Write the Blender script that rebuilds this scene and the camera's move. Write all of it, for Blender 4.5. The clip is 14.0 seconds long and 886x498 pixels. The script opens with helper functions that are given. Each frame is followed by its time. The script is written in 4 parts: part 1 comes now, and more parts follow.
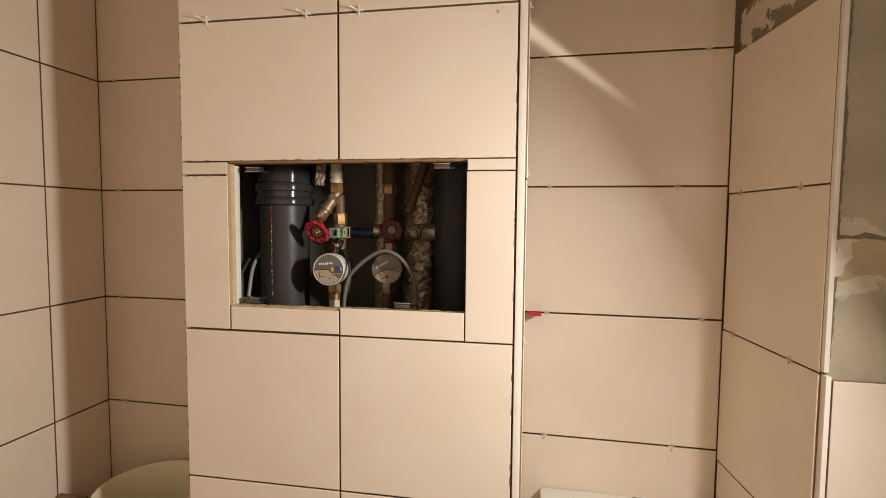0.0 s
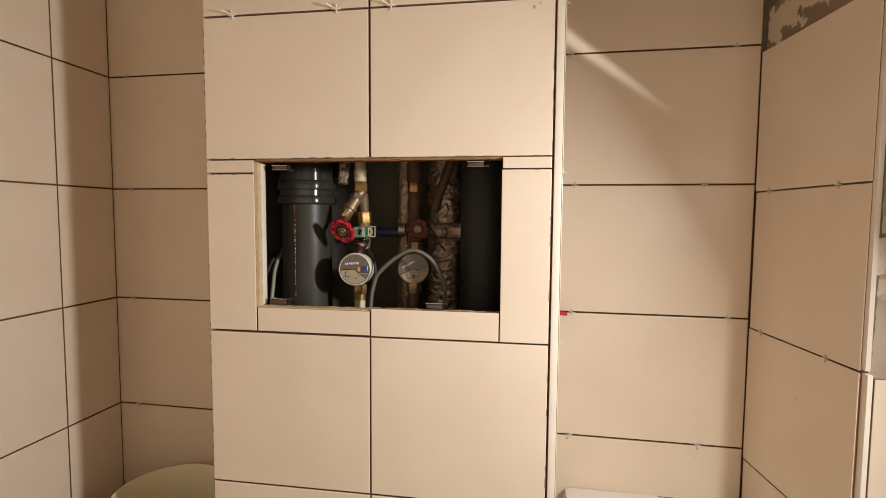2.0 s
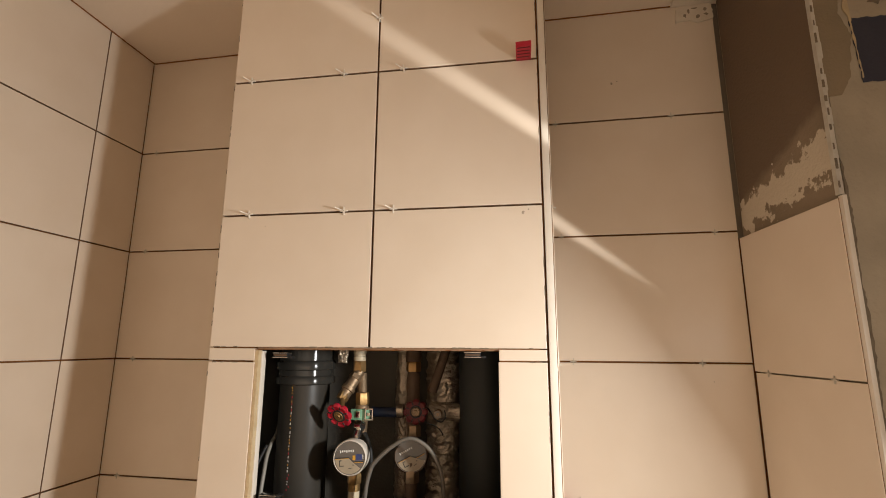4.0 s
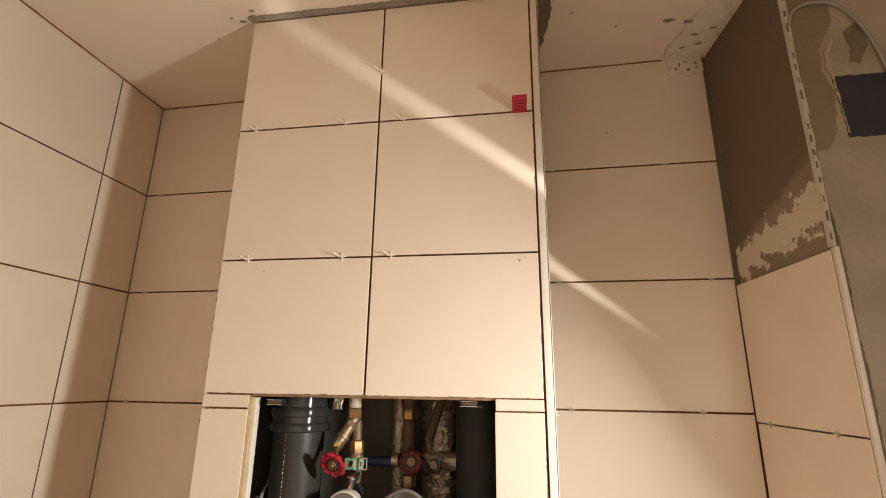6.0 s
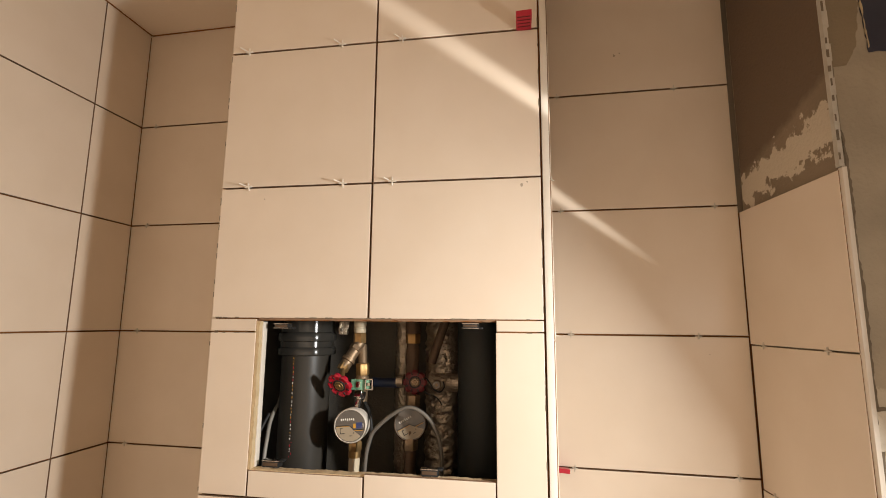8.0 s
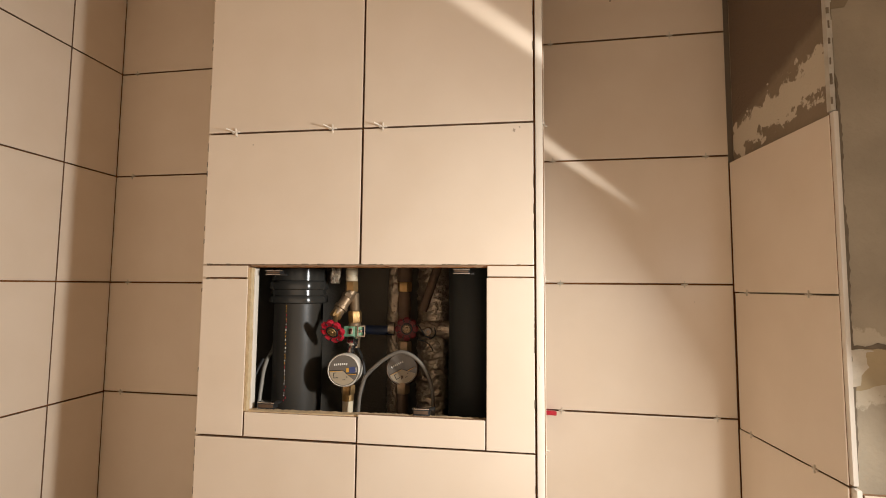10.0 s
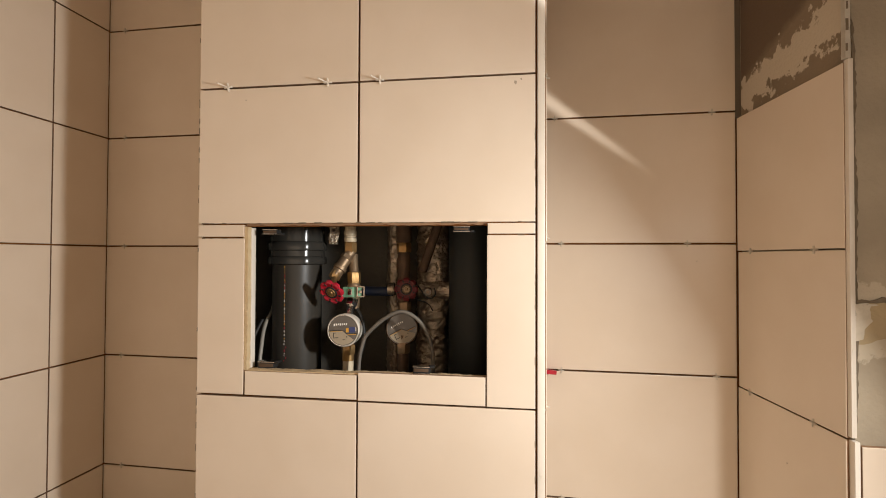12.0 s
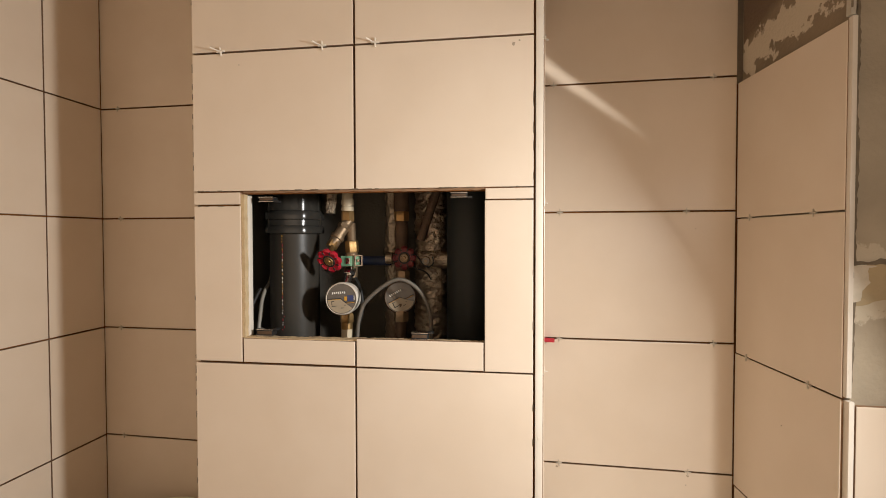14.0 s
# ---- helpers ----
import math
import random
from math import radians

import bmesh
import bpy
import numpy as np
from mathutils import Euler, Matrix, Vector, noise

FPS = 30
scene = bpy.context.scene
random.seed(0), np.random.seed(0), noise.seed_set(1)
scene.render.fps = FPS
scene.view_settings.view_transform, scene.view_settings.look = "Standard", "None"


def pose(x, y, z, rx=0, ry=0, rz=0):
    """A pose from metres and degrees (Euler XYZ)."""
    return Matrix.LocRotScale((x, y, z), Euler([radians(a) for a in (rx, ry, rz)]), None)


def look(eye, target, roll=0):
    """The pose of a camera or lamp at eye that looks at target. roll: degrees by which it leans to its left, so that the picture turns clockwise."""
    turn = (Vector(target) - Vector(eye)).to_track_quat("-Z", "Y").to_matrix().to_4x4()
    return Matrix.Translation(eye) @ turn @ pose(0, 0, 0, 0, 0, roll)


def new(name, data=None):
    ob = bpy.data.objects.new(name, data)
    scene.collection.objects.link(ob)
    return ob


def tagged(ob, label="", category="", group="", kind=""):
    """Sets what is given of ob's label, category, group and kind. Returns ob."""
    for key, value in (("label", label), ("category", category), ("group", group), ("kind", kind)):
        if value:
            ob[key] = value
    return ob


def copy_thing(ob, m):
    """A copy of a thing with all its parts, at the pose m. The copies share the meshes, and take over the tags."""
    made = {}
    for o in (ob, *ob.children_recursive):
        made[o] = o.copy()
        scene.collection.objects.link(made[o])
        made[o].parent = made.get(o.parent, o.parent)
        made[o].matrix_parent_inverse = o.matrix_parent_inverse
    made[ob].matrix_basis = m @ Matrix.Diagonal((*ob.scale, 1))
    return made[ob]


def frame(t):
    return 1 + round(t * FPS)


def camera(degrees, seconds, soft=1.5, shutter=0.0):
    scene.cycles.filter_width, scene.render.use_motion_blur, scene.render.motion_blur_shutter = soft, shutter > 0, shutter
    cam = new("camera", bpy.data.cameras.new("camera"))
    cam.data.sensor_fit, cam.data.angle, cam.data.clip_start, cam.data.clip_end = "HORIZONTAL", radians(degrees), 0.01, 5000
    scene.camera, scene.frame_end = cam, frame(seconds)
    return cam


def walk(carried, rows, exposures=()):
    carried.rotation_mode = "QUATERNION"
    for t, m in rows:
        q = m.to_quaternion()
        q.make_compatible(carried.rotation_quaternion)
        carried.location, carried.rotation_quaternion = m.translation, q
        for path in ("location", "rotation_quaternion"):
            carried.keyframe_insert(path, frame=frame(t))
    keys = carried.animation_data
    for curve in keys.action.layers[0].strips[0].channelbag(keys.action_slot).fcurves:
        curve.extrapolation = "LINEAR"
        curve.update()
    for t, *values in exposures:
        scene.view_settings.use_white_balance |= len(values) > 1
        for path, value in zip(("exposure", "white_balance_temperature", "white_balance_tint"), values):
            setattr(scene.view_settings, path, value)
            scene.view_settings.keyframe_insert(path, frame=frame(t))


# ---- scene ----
# ---- camera ----
cam = camera(85.1, 14.0, soft=0.95)
PATH = [
    (0, (0.287, -0.72, 1.683), (-0.044, 1.248, 1.56), 0.5),
    (0.5, (0.278, -0.719, 1.684), (-0.053, 1.249, 1.557), 0.4),
    (1, (0.258, -0.722, 1.685), (-0.069, 1.247, 1.557), 0.4),
    (1.5, (0.234, -0.719, 1.682), (-0.059, 1.255, 1.556), 0.3),
    (2, (0.222, -0.719, 1.684), (-0.074, 1.254, 1.553), 0.4),
    (2.5, (0.223, -0.719, 1.683), (-0.069, 1.255, 1.55), -0.2),
    (3, (0.222, -0.728, 1.732), (-0.078, 1.249, 1.78), 0.2),
    (3.5, (0.23, -0.733, 1.759), (-0.077, 1.228, 2.004), -0.3),
    (4, (0.235, -0.741, 1.78), (-0.075, 1.197, 2.168), 0.3),
    (4.2, (0.237, -0.74, 1.783), (-0.076, 1.189, 2.208), 0.4),
    (6.3, (0.244, -0.75, 1.796), (-0.066, 1.152, 2.329), 0.8),
    (6.5, (0.245, -0.748, 1.792), (-0.067, 1.165, 2.285), 0.7),
    (7, (0.244, -0.74, 1.779), (-0.073, 1.194, 2.179), 0.7),
    (7.5, (0.244, -0.739, 1.774), (-0.076, 1.204, 2.122), 0.6),
    (8, (0.242, -0.742, 1.769), (-0.081, 1.209, 2.071), 0.5),
    (8.2, (0.238, -0.739, 1.764), (-0.079, 1.213, 2.064), 0.4),
    (10.3, (0.242, -0.741, 1.739), (-0.041, 1.234, 1.868), 0.5),
    (10.5, (0.243, -0.741, 1.737), (-0.039, 1.235, 1.855), 0.5),
    (11, (0.241, -0.738, 1.735), (-0.038, 1.241, 1.824), 0.2),
    (11.5, (0.239, -0.731, 1.727), (-0.046, 1.248, 1.782), 0.2),
    (12, (0.239, -0.727, 1.721), (-0.046, 1.252, 1.755), 0.2),
    (12.5, (0.24, -0.725, 1.716), (-0.037, 1.256, 1.726), 0.2),
    (13, (0.238, -0.722, 1.71), (-0.036, 1.259, 1.702), 0.6),
    (13.5, (0.238, -0.721, 1.706), (-0.038, 1.259, 1.675), 0.5),
    (14, (0.241, -0.723, 1.699), (-0.041, 1.256, 1.652), -0.1),
]
EXPOSURES = [(0.0, -0.15), (2.5, -0.13), (3.0, -0.18), (3.5, -0.11), (4.2, 0.05), (6.3, 0.2), (8.0, 0.15), (10.5, 0.02), (14.0, -0.07)]
walk(cam, [(t, look(eye, target, roll)) for t, eye, target, roll in PATH], EXPOSURES)

# ---- light: one compact work lamp beside the corner, out of view ----
LAMP = Vector((0.752, -0.39, 1.79))
RIM = LAMP + Vector((0, 0, 0.043))


def lamp(kind, name, m, watts, colour, **more):
    data = bpy.data.lights.new(name, kind)
    data.energy, data.color = watts, colour
    for key, value in more.items():
        if key == "size":
            data.size = value
        elif key == "radius":
            data.shadow_soft_size = value
        elif key == "cone":
            data.spot_size = radians(value)
        elif key == "blend":
            data.spot_blend = value
        elif key == "spread":
            data.spread = radians(value)
        elif key == "shape":
            data.shape = value
    ob = new(name, data)
    ob.matrix_world = m
    return ob


WARM = (1.0, 0.995, 0.972)
lamp("AREA", "work_lamp_light", look(LAMP, LAMP + Vector((-0.78, -0.31, -0.49))), 13.8, WARM, size=0.07, shape="DISK", spread=180)
# the lamp's frosted dome also glows to the sides
lamp("POINT", "work_lamp_dome", Matrix.Translation(LAMP), 0.7, WARM, radius=0.03)
# the thin fan of light that leaves the lamp's rim
fan_a, fan_b = Vector((-0.2, 0.0, 2.486)) - RIM, Vector((0.467, 0.25, 1.912)) - RIM
fan_mid = (1.9 * fan_a.normalized() + fan_b.normalized()).normalized()
fan_n = fan_a.cross(fan_b).normalized()
fan_side = fan_mid.cross(fan_n).normalized()
fan_m = Matrix((fan_side, fan_n, -fan_mid)).transposed().to_4x4()
fan = lamp("SPOT", "lamp_rim_light", Matrix.Translation(RIM) @ fan_m @ Matrix.Diagonal((1, 0.036, 1, 1)), 25.0, WARM, radius=0.006, cone=74, blend=1.0)

world = bpy.data.worlds.new("night")
scene.world = world
world.use_nodes = True
world.node_tree.nodes["Background"].inputs[0].default_value = (0.02, 0.017, 0.014, 1)
world.node_tree.nodes["Background"].inputs[1].default_value = 0.2

# ---- materials ----
def material(name, colour, rough=0.5, metal=0.0, second=None, scale=6.0, amount=0.5, bump=0.0, bump_scale=200.0, vary=0.0, clear=0.0, detail=6.0):
    """A principled material: two colours mixed by a broad noise, a fine bump, and a small change from piece to piece."""
    mat = bpy.data.materials.new(name)
    mat.use_nodes = True
    tree, bsdf = mat.node_tree, mat.node_tree.nodes["Principled BSDF"]
    bsdf.inputs["Roughness"].default_value, bsdf.inputs["Metallic"].default_value = rough, metal
    bsdf.inputs["Coat Weight"].default_value = clear
    coords = tree.nodes.new("ShaderNodeNewGeometry")
    noise_n = tree.nodes.new("ShaderNodeTexNoise")
    noise_n.inputs["Scale"].default_value, noise_n.inputs["Detail"].default_value = scale, detail
    tree.links.new(coords.outputs["Position"], noise_n.inputs["Vector"])
    mix = tree.nodes.new("ShaderNodeMix")
    mix.data_type = "RGBA"
    ramp = tree.nodes.new("ShaderNodeMapRange")
    ramp.inputs["From Min"].default_value, ramp.inputs["From Max"].default_value = 0.35, 0.65
    ramp.inputs["To Max"].default_value = amount
    tree.links.new(noise_n.outputs["Fac"], ramp.inputs["Value"])
    tree.links.new(ramp.outputs["Result"], mix.inputs["Factor"])
    mix.inputs["A"].default_value = (*colour, 1)
    mix.inputs["B"].default_value = (*(second or [c * 0.8 for c in colour]), 1)
    out = mix.outputs["Result"]
    if vary:
        info = tree.nodes.new("ShaderNodeObjectInfo")
        hsv = tree.nodes.new("ShaderNodeHueSaturation")
        span = tree.nodes.new("ShaderNodeMapRange")
        span.inputs["To Min"].default_value, span.inputs["To Max"].default_value = 1 - vary, 1 + vary
        tree.links.new(info.outputs["Random"], span.inputs["Value"])
        tree.links.new(span.outputs["Result"], hsv.inputs["Value"])
        tree.links.new(out, hsv.inputs["Color"])
        out = hsv.outputs["Color"]
    tree.links.new(out, bsdf.inputs["Base Color"])
    if bump:
        fine = tree.nodes.new("ShaderNodeTexNoise")
        fine.inputs["Scale"].default_value, fine.inputs["Detail"].default_value = bump_scale, 4
        tree.links.new(coords.outputs["Position"], fine.inputs["Vector"])
        b = tree.nodes.new("ShaderNodeBump")
        b.inputs["Strength"].default_value, b.inputs["Distance"].default_value = bump, 0.002
        tree.links.new(fine.outputs["Fac"], b.inputs["Height"])
        tree.links.new(b.outputs["Normal"], bsdf.inputs["Normal"])
    return mat


TILE = material("cream_tile", (0.74, 0.617, 0.489), 0.34, second=(0.70, 0.573, 0.442), scale=9, amount=0.7, bump=0.05, bump_scale=60, vary=0.015)
BISCUIT = material("tile_biscuit", (0.30, 0.175, 0.095), 0.9, second=(0.2, 0.11, 0.055), scale=50, bump=0.3)
JOINT = material("dark_joint", (0.24, 0.095, 0.032), 0.95, second=(0.32, 0.14, 0.055), scale=70, bump=0.6)
JOINT.node_tree.nodes["Principled BSDF"].inputs["Specular IOR Level"].default_value = 0.05
ADHESIVE = material("tile_adhesive", (0.3, 0.25, 0.19), 0.95, second=(0.18, 0.14, 0.1), scale=60, bump=0.8)
SMUDGE = material("adhesive_smudge", (0.42, 0.34, 0.25), 0.95, second=(0.3, 0.23, 0.16), scale=90)
PLASTIC = material("white_plastic", (0.76, 0.68, 0.58), 0.38, second=(0.68, 0.60, 0.49), scale=30)
SPACER = material("spacer_plastic", (0.6, 0.53, 0.43), 0.4, second=(0.48, 0.41, 0.32), scale=120)
CEILING = material("ceiling_paint", (0.81, 0.675, 0.54), 0.85, second=(0.75, 0.615, 0.47), scale=5, bump=0.25, bump_scale=90)
SHADED_PLASTER = material("shaded_plaster", (0.2, 0.155, 0.11), 0.95, second=(0.155, 0.12, 0.085), scale=6, amount=0.8, bump=0.7, bump_scale=150)
WHITE_PUTTY = material("white_putty", (0.76, 0.66, 0.53), 0.9, second=(0.62, 0.52, 0.40), scale=40, bump=0.8, bump_scale=140)
BAND_PUTTY = material("sandy_putty", (0.50, 0.375, 0.21), 0.95, second=(0.36, 0.29, 0.19), scale=22, bump=0.5)
PALE_PUTTY = material("pale_putty", (0.70, 0.62, 0.50), 0.9, second=(0.42, 0.36, 0.26), scale=40, bump=0.6)
TAN_PUTTY = material("tan_putty", (0.255, 0.195, 0.122), 0.95, second=(0.21, 0.16, 0.10), scale=14, bump=0.5)
NAVY = material("navy_paint", (0.025, 0.027, 0.045), 0.7, second=(0.04, 0.042, 0.06), scale=18, bump=0.3)
BEAD = material("galvanised_bead", (0.62, 0.58, 0.5), 0.55, 0.35, second=(0.45, 0.4, 0.32), scale=70, bump=0.4)
PVC = material("grey_pvc", (0.040, 0.037, 0.032), 0.17, second=(0.030, 0.028, 0.024), scale=12, bump=0.08, bump_scale=80, clear=0.0)
for node in (PVC.node_tree.nodes["Principled BSDF"],):
    # drawn lengthways, so the gloss runs along the pipe
    round_pipe = PVC.node_tree.nodes.new("ShaderNodeTangent")
    round_pipe.direction_type, round_pipe.axis = "RADIAL", "Z"
    PVC.node_tree.links.new(round_pipe.outputs[0], node.inputs["Tangent"])
    node.inputs["Anisotropic"].default_value = 0.8
    node.inputs["Anisotropic Rotation"].default_value = 0.25
    node.inputs["Roughness"].default_value = 0.2
PVC_DUSTY = material("dusty_grey_pvc", (0.052, 0.045, 0.036), 0.40, second=(0.040, 0.035, 0.028), scale=7, amount=0.9, bump=0.06, bump_scale=90)
PVC_DUSTY.node_tree.nodes["Principled BSDF"].inputs["Specular IOR Level"].default_value = 0.35
# darker, matt copy of the grey PVC: the second riser's shade painted in
PVC_SHADED = material("shaded_grey_pvc", (0.026, 0.028, 0.025), 0.62, second=(0.02, 0.021, 0.019), scale=8, bump=0.1)
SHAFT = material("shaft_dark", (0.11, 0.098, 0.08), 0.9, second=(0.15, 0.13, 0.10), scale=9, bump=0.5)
BOARD = material("plasterboard_edge", (0.58, 0.43, 0.25), 0.9, second=(0.47, 0.33, 0.18), scale=90, bump=0.8)
BRASS = material("brass", (0.47, 0.29, 0.12), 0.42, 0.85, second=(0.33, 0.2, 0.085), scale=60, bump=0.15)
OLD_BRASS = material("aged_brass", (0.36, 0.22, 0.08), 0.45, 0.7, second=(0.2, 0.12, 0.05), scale=90, bump=0.3)
BRONZE = material("dull_bronze", (0.33, 0.23, 0.14), 0.5, 0.7, second=(0.2, 0.135, 0.08), scale=60, bump=0.3)
# rust brown, darkened to hold the shade on the deeper line
RUST_AND_SHADE = material("rust_and_shade_brown", (0.13, 0.078, 0.045), 0.65, 0.3, second=(0.06, 0.036, 0.022), scale=45, bump=0.5)
CHROME = material("chrome", (0.75, 0.72, 0.68), 0.18, 1.0, second=(0.6, 0.57, 0.52), scale=80, bump=0.1)
GUN = material("dark_steel", (0.16, 0.14, 0.12), 0.35, 0.8, second=(0.1, 0.09, 0.08), scale=60)
CREAM_PIPE = material("cream_pipe", (0.66, 0.55, 0.38), 0.45, second=(0.55, 0.44, 0.3), scale=30)
RED = material("red_plastic", (0.46, 0.014, 0.034), 0.33, second=(0.38, 0.01, 0.02), scale=60)
# red with the deeper wheel's shade put in; also colours the wedge ribs
RED_SHADE_RIB = material("shade_and_rib_red", (0.13, 0.008, 0.010), 0.5, second=(0.09, 0.006, 0.008), scale=60)
GREEN = material("green_band", (0.16, 0.36, 0.22), 0.5, second=(0.3, 0.48, 0.34), scale=60)
FOIL = material("crumpled_foil", (0.48, 0.40, 0.31), 0.33, 0.8, second=(0.36, 0.29, 0.215), scale=16, bump=0.75, bump_scale=330)
TAN_PRINT = material("tan_print", (0.36, 0.29, 0.20), 0.4, second=(0.30, 0.24, 0.165), scale=120)
DIAL = material("dial_paper", (0.115, 0.098, 0.082), 0.25, second=(0.085, 0.072, 0.06), scale=90, clear=0.5)
BLACK = material("black_print", (0.015, 0.014, 0.013), 0.6)
WHITE_PRINT = material("white_print", (0.8, 0.77, 0.7), 0.6)
ORANGE = material("orange_print", (0.6, 0.3, 0.03), 0.5)
BLUE = material("blue_print", (0.03, 0.045, 0.14), 0.4)
BLUE_PIPE = material("blue_pipe", (0.02, 0.03, 0.07), 0.5)
CABLE = material("grey_cable", (0.15, 0.13, 0.105), 0.55, second=(0.11, 0.095, 0.08), scale=50)
PALE_CABLE = material("pale_cable", (0.33, 0.3, 0.25), 0.5)
BUCKET = material("ivory_plastic", (0.8, 0.74, 0.53), 0.4, second=(0.74, 0.67, 0.46), scale=14, bump=0.05)
PORCELAIN = material("white_porcelain", (0.78, 0.74, 0.66), 0.2, second=(0.74, 0.69, 0.6), scale=8)
WOOD = material("brown_wood", (0.22, 0.13, 0.07), 0.7, second=(0.14, 0.08, 0.045), scale=40, bump=0.3)
FLOOR = material("pale_bounce_floor", (0.56, 0.5, 0.42), 0.95, second=(0.46, 0.41, 0.34), scale=8, bump=0.5)
CHIP = material("chipped_plaster", (0.26, 0.2, 0.14), 0.95, second=(0.4, 0.32, 0.23), scale=90, bump=0.5)
STAIN = material("dark_stain", (0.16, 0.12, 0.08), 0.95, second=(0.25, 0.2, 0.14), scale=70, bump=0.5)


def smeared(name, base, smear, height, slope, half, scale, upper=None, upper_height=0.0, upper_slope=0.0):
    """Plaster with a smear of putty that keeps near a sloping line and breaks up at its edges."""
    mat = material(name, base, 0.95, second=[c * 0.72 for c in base], scale=9, amount=0.8, bump=0.7, bump_scale=150)
    tree, bsdf = mat.node_tree, mat.node_tree.nodes["Principled BSDF"]
    geo, split = tree.nodes.new("ShaderNodeNewGeometry"), tree.nodes.new("ShaderNodeSeparateXYZ")
    tree.links.new(geo.outputs["Position"], split.inputs[0])

    def math_node(op, a, b):
        node = tree.nodes.new("ShaderNodeMath")
        node.operation = op
        for k, v in enumerate((a, b)):
            if hasattr(v, "is_linked"):
                tree.links.new(v, node.inputs[k])
            else:
                node.inputs[k].default_value = v
        return node.outputs[0]

    line = math_node("ADD", math_node("MULTIPLY", split.outputs["Y"], -slope), height)
    off = math_node("DIVIDE", math_node("ABSOLUTE", math_node("SUBTRACT", split.outputs["Z"], line), 0.0), half)
    broken = tree.nodes.new("ShaderNodeTexNoise")
    broken.inputs["Scale"].default_value, broken.inputs["Detail"].default_value, broken.inputs["Roughness"].default_value = scale, 7, 0.62
    tree.links.new(geo.outputs["Position"], broken.inputs["Vector"])
    keep = math_node("SUBTRACT", math_node("MULTIPLY", broken.outputs["Fac"], 3.6), math_node("ADD", off, 1.02))
    fac = tree.nodes.new("ShaderNodeMapRange")
    fac.inputs["From Min"].default_value, fac.inputs["From Max"].default_value = 0.0, 0.12
    tree.links.new(keep, fac.inputs["Value"])
    over = tree.nodes.new("ShaderNodeMix")
    over.data_type = "RGBA"
    old = bsdf.inputs["Base Color"].links[0].from_socket
    tree.links.new(old, over.inputs["A"])
    over.inputs["B"].default_value = (*smear, 1)
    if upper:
        # raw plaster, darker above a wavering sloping line with shade painted in
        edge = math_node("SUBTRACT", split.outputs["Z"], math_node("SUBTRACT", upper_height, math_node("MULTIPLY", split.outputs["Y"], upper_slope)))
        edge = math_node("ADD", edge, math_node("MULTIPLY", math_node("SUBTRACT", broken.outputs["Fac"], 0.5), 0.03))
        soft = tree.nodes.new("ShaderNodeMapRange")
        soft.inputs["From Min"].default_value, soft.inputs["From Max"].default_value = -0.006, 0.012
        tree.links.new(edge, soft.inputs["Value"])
        upper_shade = tree.nodes.new("ShaderNodeMix")
        upper_shade.data_type = "RGBA"
        tree.links.new(old, upper_shade.inputs["A"])
        upper_shade.inputs["B"].default_value = (*upper, 1)
        tree.links.new(soft.outputs["Result"], upper_shade.inputs["Factor"])
        old = upper_shade.outputs["Result"]
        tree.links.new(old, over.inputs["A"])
    tree.links.new(fac.outputs["Result"], over.inputs["Factor"])
    tree.links.new(over.outputs["Result"], bsdf.inputs["Base Color"])
    return mat


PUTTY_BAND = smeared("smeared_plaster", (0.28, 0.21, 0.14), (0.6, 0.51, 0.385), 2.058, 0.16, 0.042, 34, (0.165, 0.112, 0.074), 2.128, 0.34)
OLD_WALL = smeared("old_wall_plaster", (0.43, 0.355, 0.255), (0.56, 0.48, 0.36), 1.64, 0.0, 0.05, 14)

# ---- mesh helpers ----
def part(name, bm, mat, parent=None, label=""):
    mesh = bpy.data.meshes.new(name)
    bm.normal_update()
    bm.to_mesh(mesh)
    bm.free()
    mesh.set_sharp_from_angle(angle=radians(38))
    mesh.materials.append(mat)
    ob = new(name, mesh)
    if parent:
        ob.parent = parent
    if label:
        ob["label"] = label
    return ob


def thing(name, place, label, category, group="", kind=""):
    ob = new(name)
    ob.location = place
    ob.empty_display_size = 0.02
    return tagged(ob, label, category, group, kind)


def box(bm, lo, hi, bevel=0.0, turn=None):
    m = Matrix.Translation([(a + b) / 2 for a, b in zip(lo, hi)]) @ (turn or Matrix()) @ Matrix.Diagonal((*[b - a for a, b in zip(lo, hi)], 1))
    made = bmesh.ops.create_cube(bm, size=1, matrix=m)
    if bevel:
        edges = list({e for v in made["verts"] for e in v.link_edges})
        bmesh.ops.bevel(bm, geom=edges, offset=bevel, segments=2, affect="EDGES", profile=0.6)
    return bm


def lathe(bm, profile, m=Matrix(), steps=32, cap=True, wobble=0.0):
    """Turns (radius, height) pairs round the z axis of m."""
    rings = []
    for r, h in profile:
        rings.append([bm.verts.new(m @ Vector((r * math.cos(a) * (1 + wobble * random.uniform(-1, 1)), r * math.sin(a) * (1 + wobble * random.uniform(-1, 1)), h)))
                      for a in (2 * math.pi * n / steps for n in range(steps))])
    for one, two in zip(rings, rings[1:]):
        for n in range(steps):
            f = bm.faces.new((one[n], one[(n + 1) % steps], two[(n + 1) % steps], two[n]))
            f.smooth = True
    if cap:
        bm.faces.new(rings[0][::-1])
        bm.faces.new(rings[-1])
    return bm


def along(a, b):
    """The pose at a whose z axis runs to b."""
    a, b = Vector(a), Vector(b)
    return Matrix.Translation(a) @ (b - a).to_track_quat("Z", "Y").to_matrix().to_4x4(), (b - a).length


def rod(bm, a, b, r, steps=20, r2=None):
    m, length = along(a, b)
    return lathe(bm, [(r, 0), (r2 or r, length)], m, steps)


